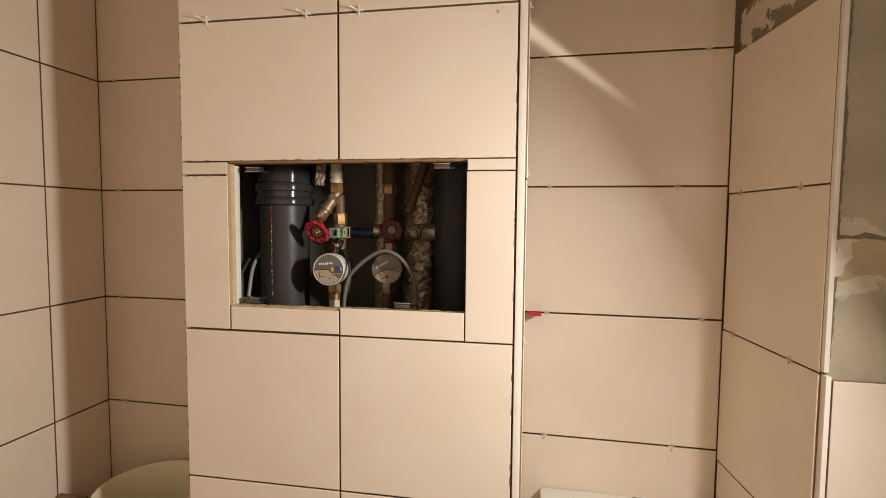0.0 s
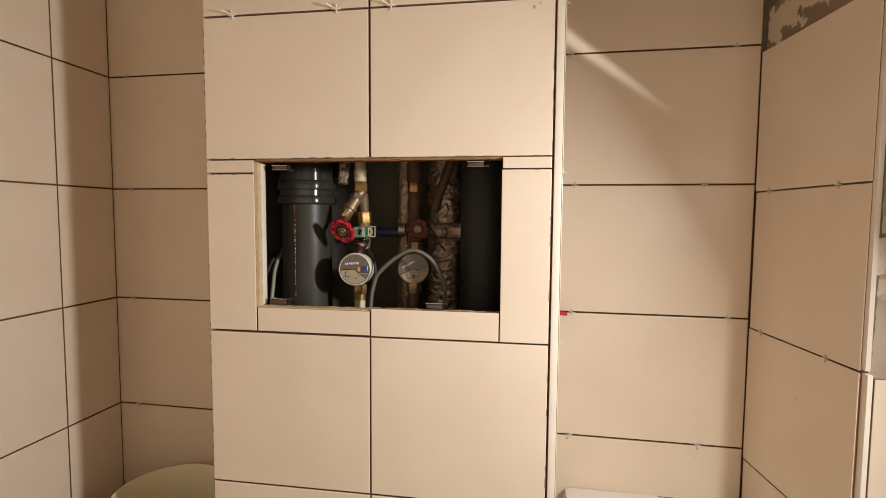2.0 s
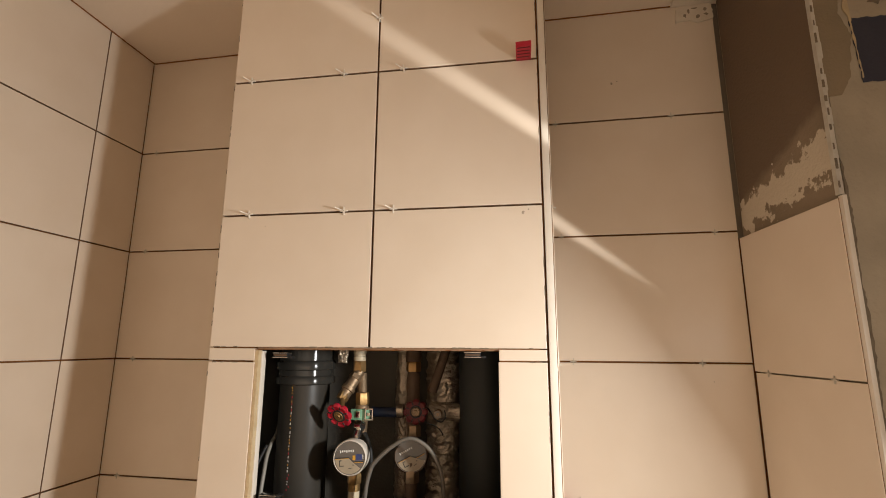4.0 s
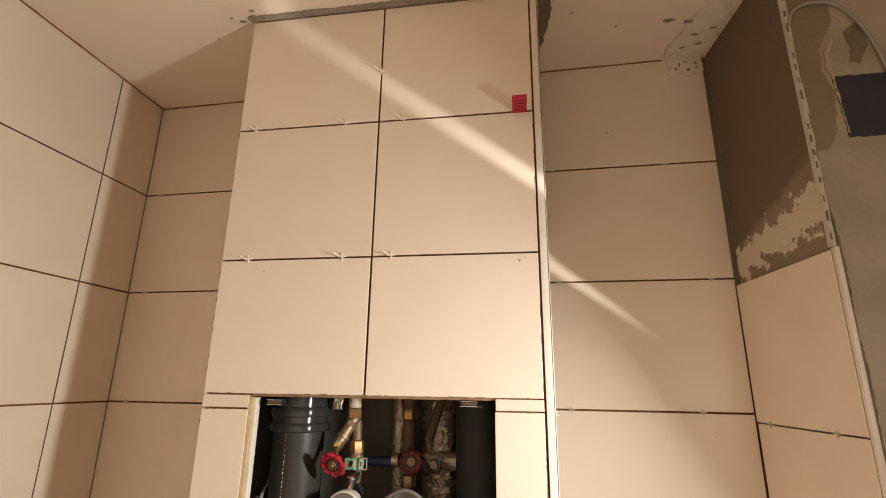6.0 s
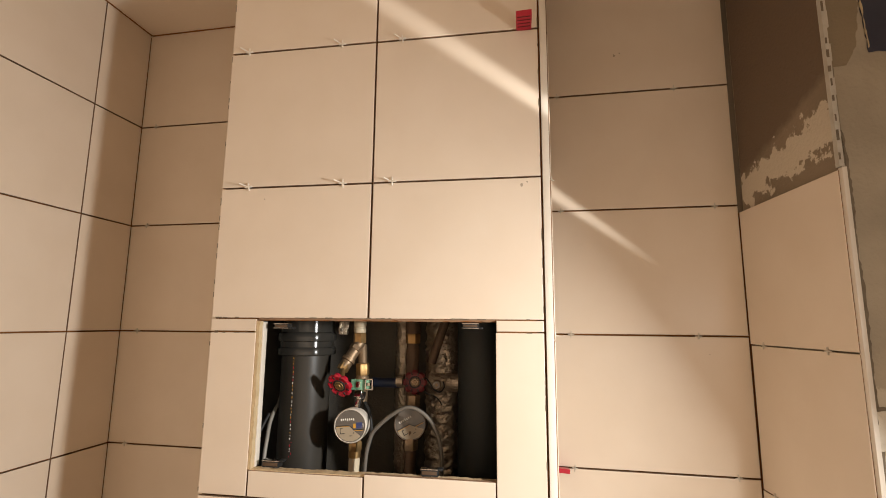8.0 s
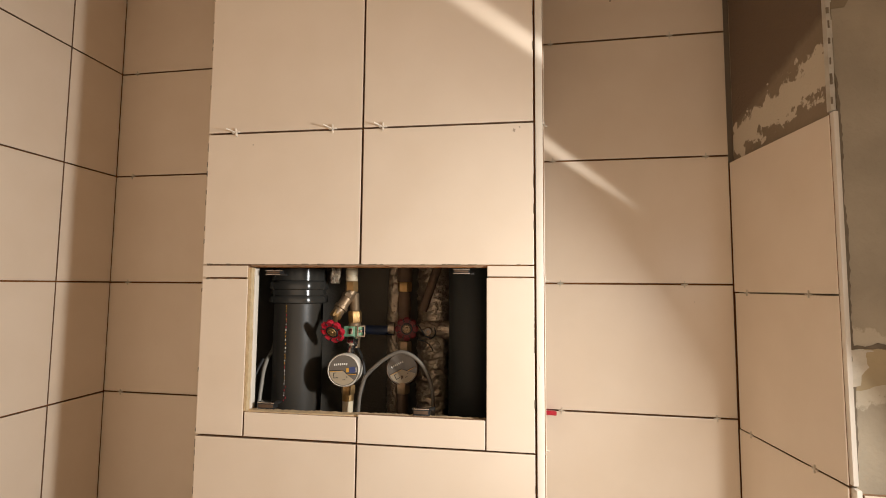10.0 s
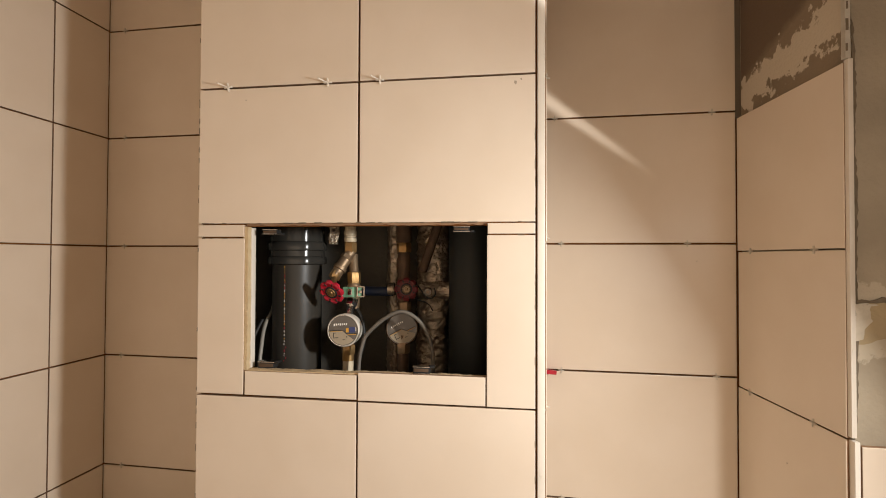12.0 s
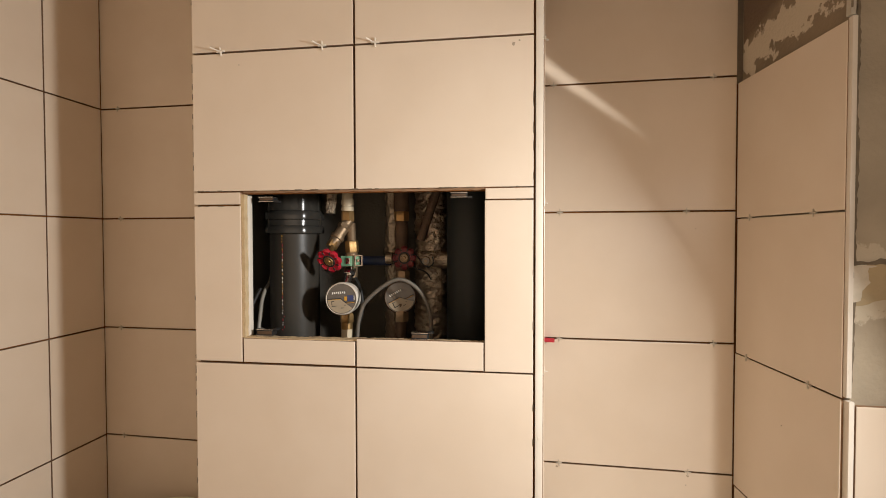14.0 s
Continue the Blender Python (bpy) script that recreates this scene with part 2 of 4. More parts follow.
def hexnut(bm, a, b, r):
    m, length = along(a, b)
    c = 0.12 * length
    rings = lathe(bm, [(r * 0.92, 0), (r, c), (r, length - c), (r * 0.92, length)], m, 6)
    for f in rings.faces:
        if len(f.verts) == 4:
            f.smooth = False
    return bm


def tube(name, points, r, mat, parent=None, label="", steps=10):
    """A cable as a mesh swept along a smooth line through the points."""
    pts = [Vector(p) for p in points]
    line = []
    for n in range(len(pts) - 1):
        p0, p1, p2, p3 = pts[max(n - 1, 0)], pts[n], pts[n + 1], pts[min(n + 2, len(pts) - 1)]
        for k in range(8):
            u = k / 8
            line.append(0.5 * (2 * p1 + (p2 - p0) * u + (2 * p0 - 5 * p1 + 4 * p2 - p3) * u * u + (3 * p1 - p0 - 3 * p2 + p3) * u ** 3))
    line.append(pts[-1])
    bm = bmesh.new()
    rings = []
    for n, p in enumerate(line):
        ahead = (line[min(n + 1, len(line) - 1)] - line[max(n - 1, 0)]).normalized()
        side = ahead.cross(Vector((0, 1, 0.13))).normalized()
        up = side.cross(ahead)
        rings.append([bm.verts.new(p + r * (math.cos(a) * side + math.sin(a) * up)) for a in (2 * math.pi * k / steps for k in range(steps))])
    for one, two in zip(rings, rings[1:]):
        for k in range(steps):
            bm.faces.new((one[k], one[(k + 1) % steps], two[(k + 1) % steps], two[k])).smooth = True
    bm.faces.new(rings[0][::-1])
    bm.faces.new(rings[-1])
    bmesh.ops.recalc_face_normals(bm, faces=bm.faces)
    return part(name, bm, mat, parent, label)


def blob(bm, m, outline, thick, rough=0.0, seed=0):
    """A thin raised patch with an uneven outline, in the xy plane of m, thick along its z."""
    rng = random.Random(seed)
    pts = []
    for (x0, y0), (x1, y1) in zip(outline, outline[1:] + outline[:1]):
        n = max(2, int(math.hypot(x1 - x0, y1 - y0) / 0.006))
        for k in range(n):
            u = k / n
            pts.append((x0 + (x1 - x0) * u + rng.uniform(-rough, rough), y0 + (y1 - y0) * u + rng.uniform(-rough, rough)))
    low = [bm.verts.new(m @ Vector((x, y, 0))) for x, y in pts]
    top = [bm.verts.new(m @ Vector((x, y, thick))) for x, y in pts]
    f = bm.faces.new(top)
    f.normal_update()
    for n in range(len(pts)):
        bm.faces.new((low[n], low[(n + 1) % len(pts)], top[(n + 1) % len(pts)], top[n]))
    bmesh.ops.triangulate(bm, faces=[f])
    bmesh.ops.recalc_face_normals(bm, faces=bm.faces)
    return bm


tile_meshes = {}


def tile(parent, m, u0, v0, u1, v1, thick=0.008, mat=TILE, name="tile"):
    """One tile with rounded edges on the plane of m: u along its x, v along its y, its face out along z."""
    key = (round(u1 - u0, 4), round(v1 - v0, 4), thick, mat.name)
    if key not in tile_meshes:
        w, h = u1 - u0, v1 - v0
        mesh = bpy.data.meshes.new("tile")
        e, verts, faces = 0.0009, [], []
        for inset, depth in ((0, 0), (0, thick - e), (e * 0.35, thick - e * 0.3), (e * 1.3, thick)):
            verts += [(inset, inset, depth), (w - inset, inset, depth), (w - inset, h - inset, depth), (inset, h - inset, depth)]
        for ring in range(3):
            for n in range(4):
                a, b = ring * 4 + n, ring * 4 + (n + 1) % 4
                faces.append((a, b, b + 4, a + 4))
        faces.append((12, 13, 14, 15))
        mesh.from_pydata(verts, [], faces)
        mesh.materials.append(mat)
        mesh.materials.append(BISCUIT)
        for f in mesh.polygons[:4]:
            f.material_index = 1
        tile_meshes[key] = mesh
    ob = new(name, tile_meshes[key])
    ob.parent = parent
    tip = 0.0004
    ob.matrix_basis = m @ pose(u0, v0, random.uniform(0, tip), random.uniform(-0.04, 0.04), random.uniform(-0.04, 0.04), 0)
    return ob


def plane_pose(origin, u, n):
    """A pose whose x runs along u, y up and z along n."""
    return Matrix(((u[0], 0, n[0], origin[0]), (u[1], 0, n[1], origin[1]), (u[2], 1, n[2], origin[2]), (0, 0, 0, 1)))


# ---- the large structure ----
GAP, PITCH, ROW = 0.0033, 0.252, 1.744
CEIL = 2.5
LEFT, BACK = -0.698, 0.277
SKEW = -0.0236  # the back wall runs slightly askew to the shaft


def back_at(x):
    return BACK + SKEW * (x - LEFT)



def slab(name, lo, hi, mat, label, category):
    return tagged(part(name, box(bmesh.new(), lo, hi), mat), label, category, kind="structure")


wall_west = slab("wall_west", (LEFT - 0.16, -1.2, 0), (LEFT - 0.0085, 0.45, CEIL), JOINT, "left wall of large cream ceramic tiles with open joints", "wall")
def prism(name, plan, mat, label):
    """A wall of full height on an outline in plan."""
    bm = bmesh.new()
    low = [bm.verts.new((x, y, 0)) for x, y in plan]
    top = [bm.verts.new((x, y, CEIL)) for x, y in plan]
    bm.faces.new(low[::-1]), bm.faces.new(top)
    for n in range(len(plan)):
        bm.faces.new((low[n], low[(n + 1) % len(plan)], top[(n + 1) % len(plan)], top[n]))
    bmesh.ops.recalc_face_normals(bm, faces=bm.faces)
    return tagged(part(name, bm, mat), label, "wall", kind="structure")


wall_north = prism("wall_north", [(LEFT - 0.0085, BACK + 0.0087), (0.90, back_at(0.90) + 0.0085), (0.90, 0.45), (LEFT - 0.0085, 0.45)], JOINT, "back wall of cream ceramic tiles with ungrouted joints")
RW = Vector((0.6545, back_at(0.6545), 0)), Vector((0.676, -0.019, 0))
rw_dir = (RW[1] - RW[0]).normalized()
rw_in = Vector((rw_dir.y, -rw_dir.x, 0))
if rw_in.x > 0:
    rw_in = -rw_in
a, b = RW[0] - 0.009 * rw_in, RW[1] - 0.009 * rw_in
wall_east = prism("wall_east", [(a.x, a.y), (b.x, b.y), (1.75, -0.019), (1.75, back_at(0.90) + 0.008), (0.90, back_at(0.90) + 0.008)], OLD_WALL, "projecting wall of bare grey plaster, tiled to half height")
# unseen walls and floor, added pale so that they bounce the lamp's light
slab("wall_far_east", (1.75, -1.2, 0), (1.9, 0.45, CEIL), CEILING, "unseen pale side wall, added to bounce light", "wall")
slab("wall_south", (LEFT - 0.16, -1.35, 0), (1.9, -1.2, CEIL), CEILING, "unseen pale wall behind, added to bounce light", "wall")
slab("floor", (LEFT - 0.16, -1.35, -0.1), (1.9, 0.45, 0), FLOOR, "unseen floor, kept pale to bounce light", "floor")
slab("ceiling", (LEFT - 0.16, -1.35, CEIL), (1.9, 0.45, CEIL + 0.12), CEILING, "cream-painted concrete ceiling with patches of old plaster", "ceiling")

# rows of tiles on the west and north walls
west = plane_pose((LEFT - 0.008, BACK, 0), (0, -1, 0), (1, 0, 0))
flat = math.hypot(1, SKEW)
north = plane_pose((0, back_at(0) + 0.008, 0), (1 / flat, SKEW / flat, 0), (SKEW / flat, -1 / flat, 0))
rows = [(ROW + k * PITCH + GAP / 2, ROW + (k + 1) * PITCH - GAP / 2) for k in range(-6, 3)]
for v0, v1 in rows:
    v1 = min(v1, CEIL - 0.002)
    for u0, u1 in ((0.0031, 0.1368), (0.1402, 0.5385), (0.5405, 0.9395), (0.9415, 1.3405)):
        tile(wall_west, west, u0, v0, u1, v1)
    tile(wall_north, north, LEFT - 0.0015, v0, -0.262, v1 if v1 < 2.4 else 2.498)
EAST_ROW, EAST_PITCH = 1.7483, 0.2492
for k in range(-7, 3):
    v0, v1 = EAST_ROW + k * EAST_PITCH + GAP / 2, EAST_ROW + (k + 1) * EAST_PITCH - GAP / 2
    tile(wall_north, north, 0.2685, max(v0, 0.002), 0.6538, v1 if k < 2 else 2.498)

# the east wall's tiles, four rows up to a bare band
east = Matrix(((rw_dir.x, 0, rw_in.x, RW[0].x - 0.008 * rw_in.x), (rw_dir.y, 0, rw_in.y, RW[0].y), (0, 1, 0, 0), (0, 0, 0, 1)))
EAST_TOP, length = 1.983, (RW[1] - RW[0]).length
for k in range(8):
    v1 = EAST_TOP - k * 0.2505
    tile(wall_east, east, 0.0015 + 0.0025 * (k in (1, 3)), max(v1 - 0.2481, 0.002), length - (0.003 if k < 2 else 0.004), v1)
face = plane_pose((0.688, -0.0185, 0), (1, 0, 0), (0, -1, 0))
for k in range(6):
    for u0, u1 in ((0.0002, 0.398), (0.4005, 0.7995)):
        tile(wall_east, face, u0, 1.2305 - k * 0.2505, u1, 1.4765 - k * 0.2505)

# ---- the boxed-in pipe shaft with its open hatch ----
SX0, SX1 = -0.272, 0.285
HX0, HX1, HZ0, HZ1 = -0.189, 0.200, 1.538, 1.769
shaft = tagged(new("wall_shaft"), "boxed-in pipe shaft clad in cream tiles with an open hatch", "wall", kind="structure")
bm = bmesh.new()
for lo, hi in (((SX0 + 0.007, 0.0085, 0), (HX0 - 0.004, 0.021, CEIL)), ((HX1 + 0.003, 0.0085, 0), (SX1 - 0.002, 0.021, CEIL)),
               ((HX0 - 0.004, 0.0085, HZ1 + 0.001), (HX1 + 0.003, 0.021, CEIL)), ((HX0 - 0.004, 0.0085, 0), (HX1 + 0.003, 0.021, HZ0 - 0.002))):
    box(bm, lo, hi)
part("front_board", bm, JOINT, shaft)
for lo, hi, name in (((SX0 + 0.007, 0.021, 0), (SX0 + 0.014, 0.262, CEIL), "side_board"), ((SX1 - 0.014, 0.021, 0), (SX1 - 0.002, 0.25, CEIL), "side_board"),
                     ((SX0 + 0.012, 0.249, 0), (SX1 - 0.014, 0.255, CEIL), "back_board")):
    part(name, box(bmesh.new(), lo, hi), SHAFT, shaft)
sm = plane_pose((0, 0.008, 0), (1, 0, 0), (0, -1, 0))
SR = 0.2725
for k in (1, 2):
    v0, v1 = ROW + k * PITCH + GAP / 2, min(ROW + (k + 1) * PITCH - GAP / 2, CEIL - 0.008)
    tile(shaft, sm, SX0, v0, -0.0016, v1), tile(shaft, sm, 0.0016, v0, SR, v1)
tile(shaft, sm, SX0, 1.7745, -0.0018, 1.9946), tile(shaft, sm, 0.0018, 1.7745, SR, 1.9946)
tile(shaft, sm, SX0, 1.7530, HX0 - 0.002, 1.7722), tile(shaft, sm, HX1 + 0.002, 1.7565, SR, 1.7727)
tile(shaft, sm, SX0, 1.4985, -0.1905, 1.7503), tile(shaft, sm, HX1 + 0.001, 1.4975, SR, 1.7545)
tile(shaft, sm, -0.1880, 1.4985, -0.0014, HZ0 - 0.0015), tile(shaft, sm, 0.0014, 1.4978, HX1 - 0.001, HZ0 + 0.003)
for k in range(5):
    v1 = 1.4950 - 0.2555 * k
    tile(shaft, sm, SX0, v1 - 0.2525, -0.0014, v1), tile(shaft, sm, 0.0014, v1 - 0.2525, SR, v1)
# side cladding
for k in range(-6, 3):
    v0, v1 = ROW + k * PITCH + GAP / 2, min(ROW + (k + 1) * PITCH - GAP / 2, CEIL - 0.003)
    tile(shaft, plane_pose((SX1 - 0.0015, 0.012, 0), (0, 1, 0), (1, 0, 0)), 0.003, v0, 0.2395, v1, 0.006)
    tile(shaft, plane_pose((SX0 + 0.0065, 0.2655, 0), (0, -1, 0), (-1, 0, 0)), 0.001, v0, 0.256, v1, 0.006)
# corner trim along the shaft's east edge
bm = bmesh.new()
box(bm, (0.2755, -0.0025, 0), (0.2865, 0.006, CEIL - 0.004), 0.0016)
for z in (1.83, 2.02, 1.62, 1.40, 2.22):
    box(bm, (0.2795, -0.0031, z), (0.282, -0.002, z + 0.003))
part("corner_trim", bm, PLASTIC, shaft, "white plastic edge profile")
# small chips along the cut edges of the tiles
bm = bmesh.new()
rng = random.Random(17)
for n in range(34):
    z = rng.uniform(1.2, 2.45)
    w, h = rng.uniform(0.0003, 0.0010), rng.uniform(0.003, 0.016)
    box(bm, (SR - w, -0.0006, z), (SR + 0.0005, 0.003, z + h), 0.0003)
for n in range(26):
    z = rng.uniform(1.2, 2.45)
    w, h = rng.uniform(0.0003, 0.0009), rng.uniform(0.003, 0.014)
    box(bm, (SX0 - 0.0003, -0.0006, z), (SX0 + w, 0.003, z + h), 0.0003)
for n in range(22):
    x = rng.uniform(HX0 - 0.08, HX1 + 0.07)
    if not HX0 < x < HX1:
        box(bm, (x, -0.0006, (1.7503 if x < 0 else 1.7545) - rng.uniform(0.0003, 0.001)), (x + rng.uniform(0.003, 0.012), 0.002, 1.7509 if x < 0 else 1.7552), 0.0002)
    box(bm, (x, -0.0006, 1.7738), (x + rng.uniform(0.004, 0.014), 0.002, 1.7748 + rng.uniform(0, 0.0008)), 0.0002)
tagged(part("edge_chips", bm, STAIN, shaft, "brown chips along cut tile edges"), kind="stuff")
# raw edges of the hatch
def ragged(bm, a, b, across, depth, rng, amount):
    """A strip along a to b whose free edge wanders, as a snapped board does."""
    a, b, across, depth = Vector(a), Vector(b), Vector(across), Vector(depth)
    count = int((b - a).length / 0.003)
    old, wander = None, 0.0
    for n in range(count + 1):
        p = a.lerp(b, n / count)
        wander = 0.75 * wander + rng.uniform(-amount, amount)
        q = p + across + across.normalized() * wander
        row = [bm.verts.new(v) for v in (p, q, q + depth, p + depth)]
        if old:
            for k in range(4):
                bm.faces.new((old[k], old[(k + 1) % 4], row[(k + 1) % 4], row[k]))
        else:
            bm.faces.new(row)
        old = row
    bm.faces.new(old[::-1])
    bmesh.ops.recalc_face_normals(bm, faces=bm.faces)


bm = bmesh.new()
rng = random.Random(4)
ragged(bm, (HX0 - 0.0045, 0.0018, HZ0), (HX0 - 0.0045, 0.0018, HZ1), (0.0085, 0, 0), (0, 0.0095, 0), rng, 0.0005)
ragged(bm, (HX0, 0.004, HZ0 - 0.002), (HX1, 0.004, HZ0 - 0.0005), (0, 0, 0.0022), (0, 0.017, 0), rng, 0.0005)
part("raw_edge", bm, BOARD, shaft, "broken plasterboard edge with glue")
bm = bmesh.new()
ragged(bm, (HX0, 0.005, HZ1 + 0.0055), (HX1, 0.005, HZ1 + 0.0055), (0, 0, -0.0034), (0, 0.012, 0), rng, 0.0006)
part("raw_edge", bm, BISCUIT, shaft, "brown broken edge above the opening")
part("reveal", box(bmesh.new(), (HX0 - 0.0045, 0.0118, HZ0 + 0.001), (HX0 + 0.0050, 0.0245, HZ1 - 0.001), 0.0006), PLASTIC, shaft, "pale cut face of the board")

# ---- inside the shaft ----
def magnet_clip(x, z, w, h, up):
    clip = thing("magnet_clip", (x, 0.012, z), "small chrome magnetic hatch catch at the edge of the opening", "hatch catch", "hatch catches")
    part("body", box(bmesh.new(), (-w / 2, 0, -h / 2), (w / 2, 0.016, h / 2), 0.0008), BLACK, clip)
    part("magnet", box(bmesh.new(), (-w / 2 + 0.001, -0.0006, -h * 0.26), (w / 2 - 0.001, 0.0004, h * 0.26), 0.0003), RUST_AND_SHADE, clip)
    for z in (-h / 2, h / 2):
        part("lip", box(bmesh.new(), (-w / 2 - 0.001, -0.001, z - 0.0005), (w / 2 + 0.001, 0.014, z + 0.0005), 0.0003), CHROME, clip)
    part("tab", box(bmesh.new(), (w / 2, 0.0, -up * h / 2 - 0.0015), (w / 2 + 0.008, 0.012, -up * h / 2 + 0.0015), 0.0006), BLACK, clip)


magnet_clip(-0.153, 1.7615, 0.024, 0.007, 1)
magnet_clip(0.161, 1.7645, 0.024, 0.007, 1)
magnet_clip(-0.158, 1.5445, 0.027, 0.010, -1)
magnet_clip(0.099, 1.5455, 0.025, 0.010, -1)


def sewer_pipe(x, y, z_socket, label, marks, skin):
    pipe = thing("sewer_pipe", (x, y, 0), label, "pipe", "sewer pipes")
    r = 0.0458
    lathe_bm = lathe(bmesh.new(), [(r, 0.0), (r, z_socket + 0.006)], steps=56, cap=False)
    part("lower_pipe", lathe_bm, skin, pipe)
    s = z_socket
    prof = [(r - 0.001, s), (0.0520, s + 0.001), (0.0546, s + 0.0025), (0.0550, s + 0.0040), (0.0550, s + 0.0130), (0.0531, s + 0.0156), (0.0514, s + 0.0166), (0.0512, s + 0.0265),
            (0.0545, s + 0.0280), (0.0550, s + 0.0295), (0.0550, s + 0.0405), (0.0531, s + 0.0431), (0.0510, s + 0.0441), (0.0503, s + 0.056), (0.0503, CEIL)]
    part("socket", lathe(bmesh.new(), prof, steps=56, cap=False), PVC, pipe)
    if marks:
        rng = random.Random(7)
        ang0 = math.radians(-94)
        for mat, share in ((ORANGE, 0.4), (RED, 0.3), (WHITE_PRINT, 0.3)):
            bm = bmesh.new()
            z = 1.53
            pick = random.Random(3)
            while z < s - 0.004:
                h = pick.uniform(0.0015, 0.004)
                who = pick.random()
                kind = ORANGE if who < 0.4 else RED if who < 0.7 else WHITE_PRINT
                if kind is mat:
                    a = ang0 + rng.uniform(-0.01, 0.01) + (0.07 if who > 0.55 and who < 0.7 and z < 1.6 else 0)
                    c = Vector((math.cos(a) * (r + 0.0001), math.sin(a) * (r + 0.0001), z))
                    box(bm, c + Vector((-0.0006, -0.0003, 0)), c + Vector((0.0006, 0.0003, h)))
                z += h + pick.uniform(0.0015, 0.004)
            tagged(part("printed_marks", bm, mat, pipe, "line of tiny printed marks"), kind="stuff")
    return pipe


sewer_pipe(-0.1705, 0.153, 1.7055, "dark grey plastic sewer pipe with a ribbed socket", True, PVC_DUSTY)
sewer_pipe(0.164, 0.192, 1.80, "grey plastic riser pipe, its shade painted as a darker grey", False, PVC_SHADED)


def hand_wheel(parent, centre, axis, r, mat, hub_mat):
    """A lobed valve wheel with a brass hub, its face along axis."""
    m, _ = along(centre, Vector(centre) + Vector(axis))
    bm = bmesh.new()
    steps = 64
    rings = []
    for rr, h in ((0.30, 0.0), (0.5, 0.0022), (0.72, 0.0018), (0.86, 0.0036), (1.0, 0.0018), (1.0, -0.0022), (0.86, -0.0042), (0.6, -0.004), (0.3, -0.004)):
        ring = []
        for n in range(steps):
            t = 2 * math.pi * n / steps
            lobe = 1 + (0.085 * math.cos(8 * t) - 0.03 * math.cos(16 * t)) * (1 if rr > 0.9 else 0.5) if rr > 0.8 else 1
            ring.append(bm.verts.new(m @ Vector((r * rr * lobe * math.cos(t), r * rr * lobe * math.sin(t), h))))
        rings.append(ring)
    for one, two in zip(rings, rings[1:] + rings[:1]):
        for n in range(steps):
            bm.faces.new((one[n], one[(n + 1) % steps], two[(n + 1) % steps], two[n])).smooth = True
    bmesh.ops.recalc_face_normals(bm, faces=bm.faces)
    wheel = part("hand_wheel", bm, mat, parent, "lobed red hand wheel")
    part("hub", lathe(bmesh.new(), [(0.0, 0.0052), (r * 0.12, 0.0054), (r * 0.16, 0.0038), (r * 0.24, 0.0036), (r * 0.34, 0.0042), (r * 0.38, 0.0034), (r * 0.42, 0.001)], m, 28, False), hub_mat, wheel, "brass hub disc")
    part("hub_ring", lathe(bmesh.new(), [(r * 0.40, 0.002), (r * 0.42, 0.0034), (r * 0.52, 0.0032), (r * 0.55, 0.0018)], m, 28, False), BLACK, wheel, "dark ring")
    bm = bmesh.new()
    for n in range(12):
        t = 2 * math.pi * n / 12
        c = m @ Vector((r * 0.29 * math.cos(t), r * 0.29 * math.sin(t), 0.0039))
        box(bm, c - Vector((0.0005, 0.0004, 0.0005)), c + Vector((0.0005, 0.0004, 0.0005)))
    part("hub_print", bm, BLACK, wheel)
    bm = bmesh.new()
    for n in range(8):
        t = 2 * math.pi * (n + 0.5) / 8
        slot = box(bmesh.new(), (-0.0028, -0.0012, 0.0005), (0.0028, 0.0012, 0.0040), 0.0005)
        slot.transform(m @ pose(r * 0.76 * math.cos(t), r * 0.76 * math.sin(t), 0, 0, 0, math.degrees(t)))
        other = bpy.data.meshes.new("slot")
        slot.to_mesh(other)
        slot.free()
        bm.from_mesh(other)
        bpy.data.meshes.remove(other)
    part("wheel_slots", bm, BLACK, wheel, "dark gaps between the spokes")
    return wheel


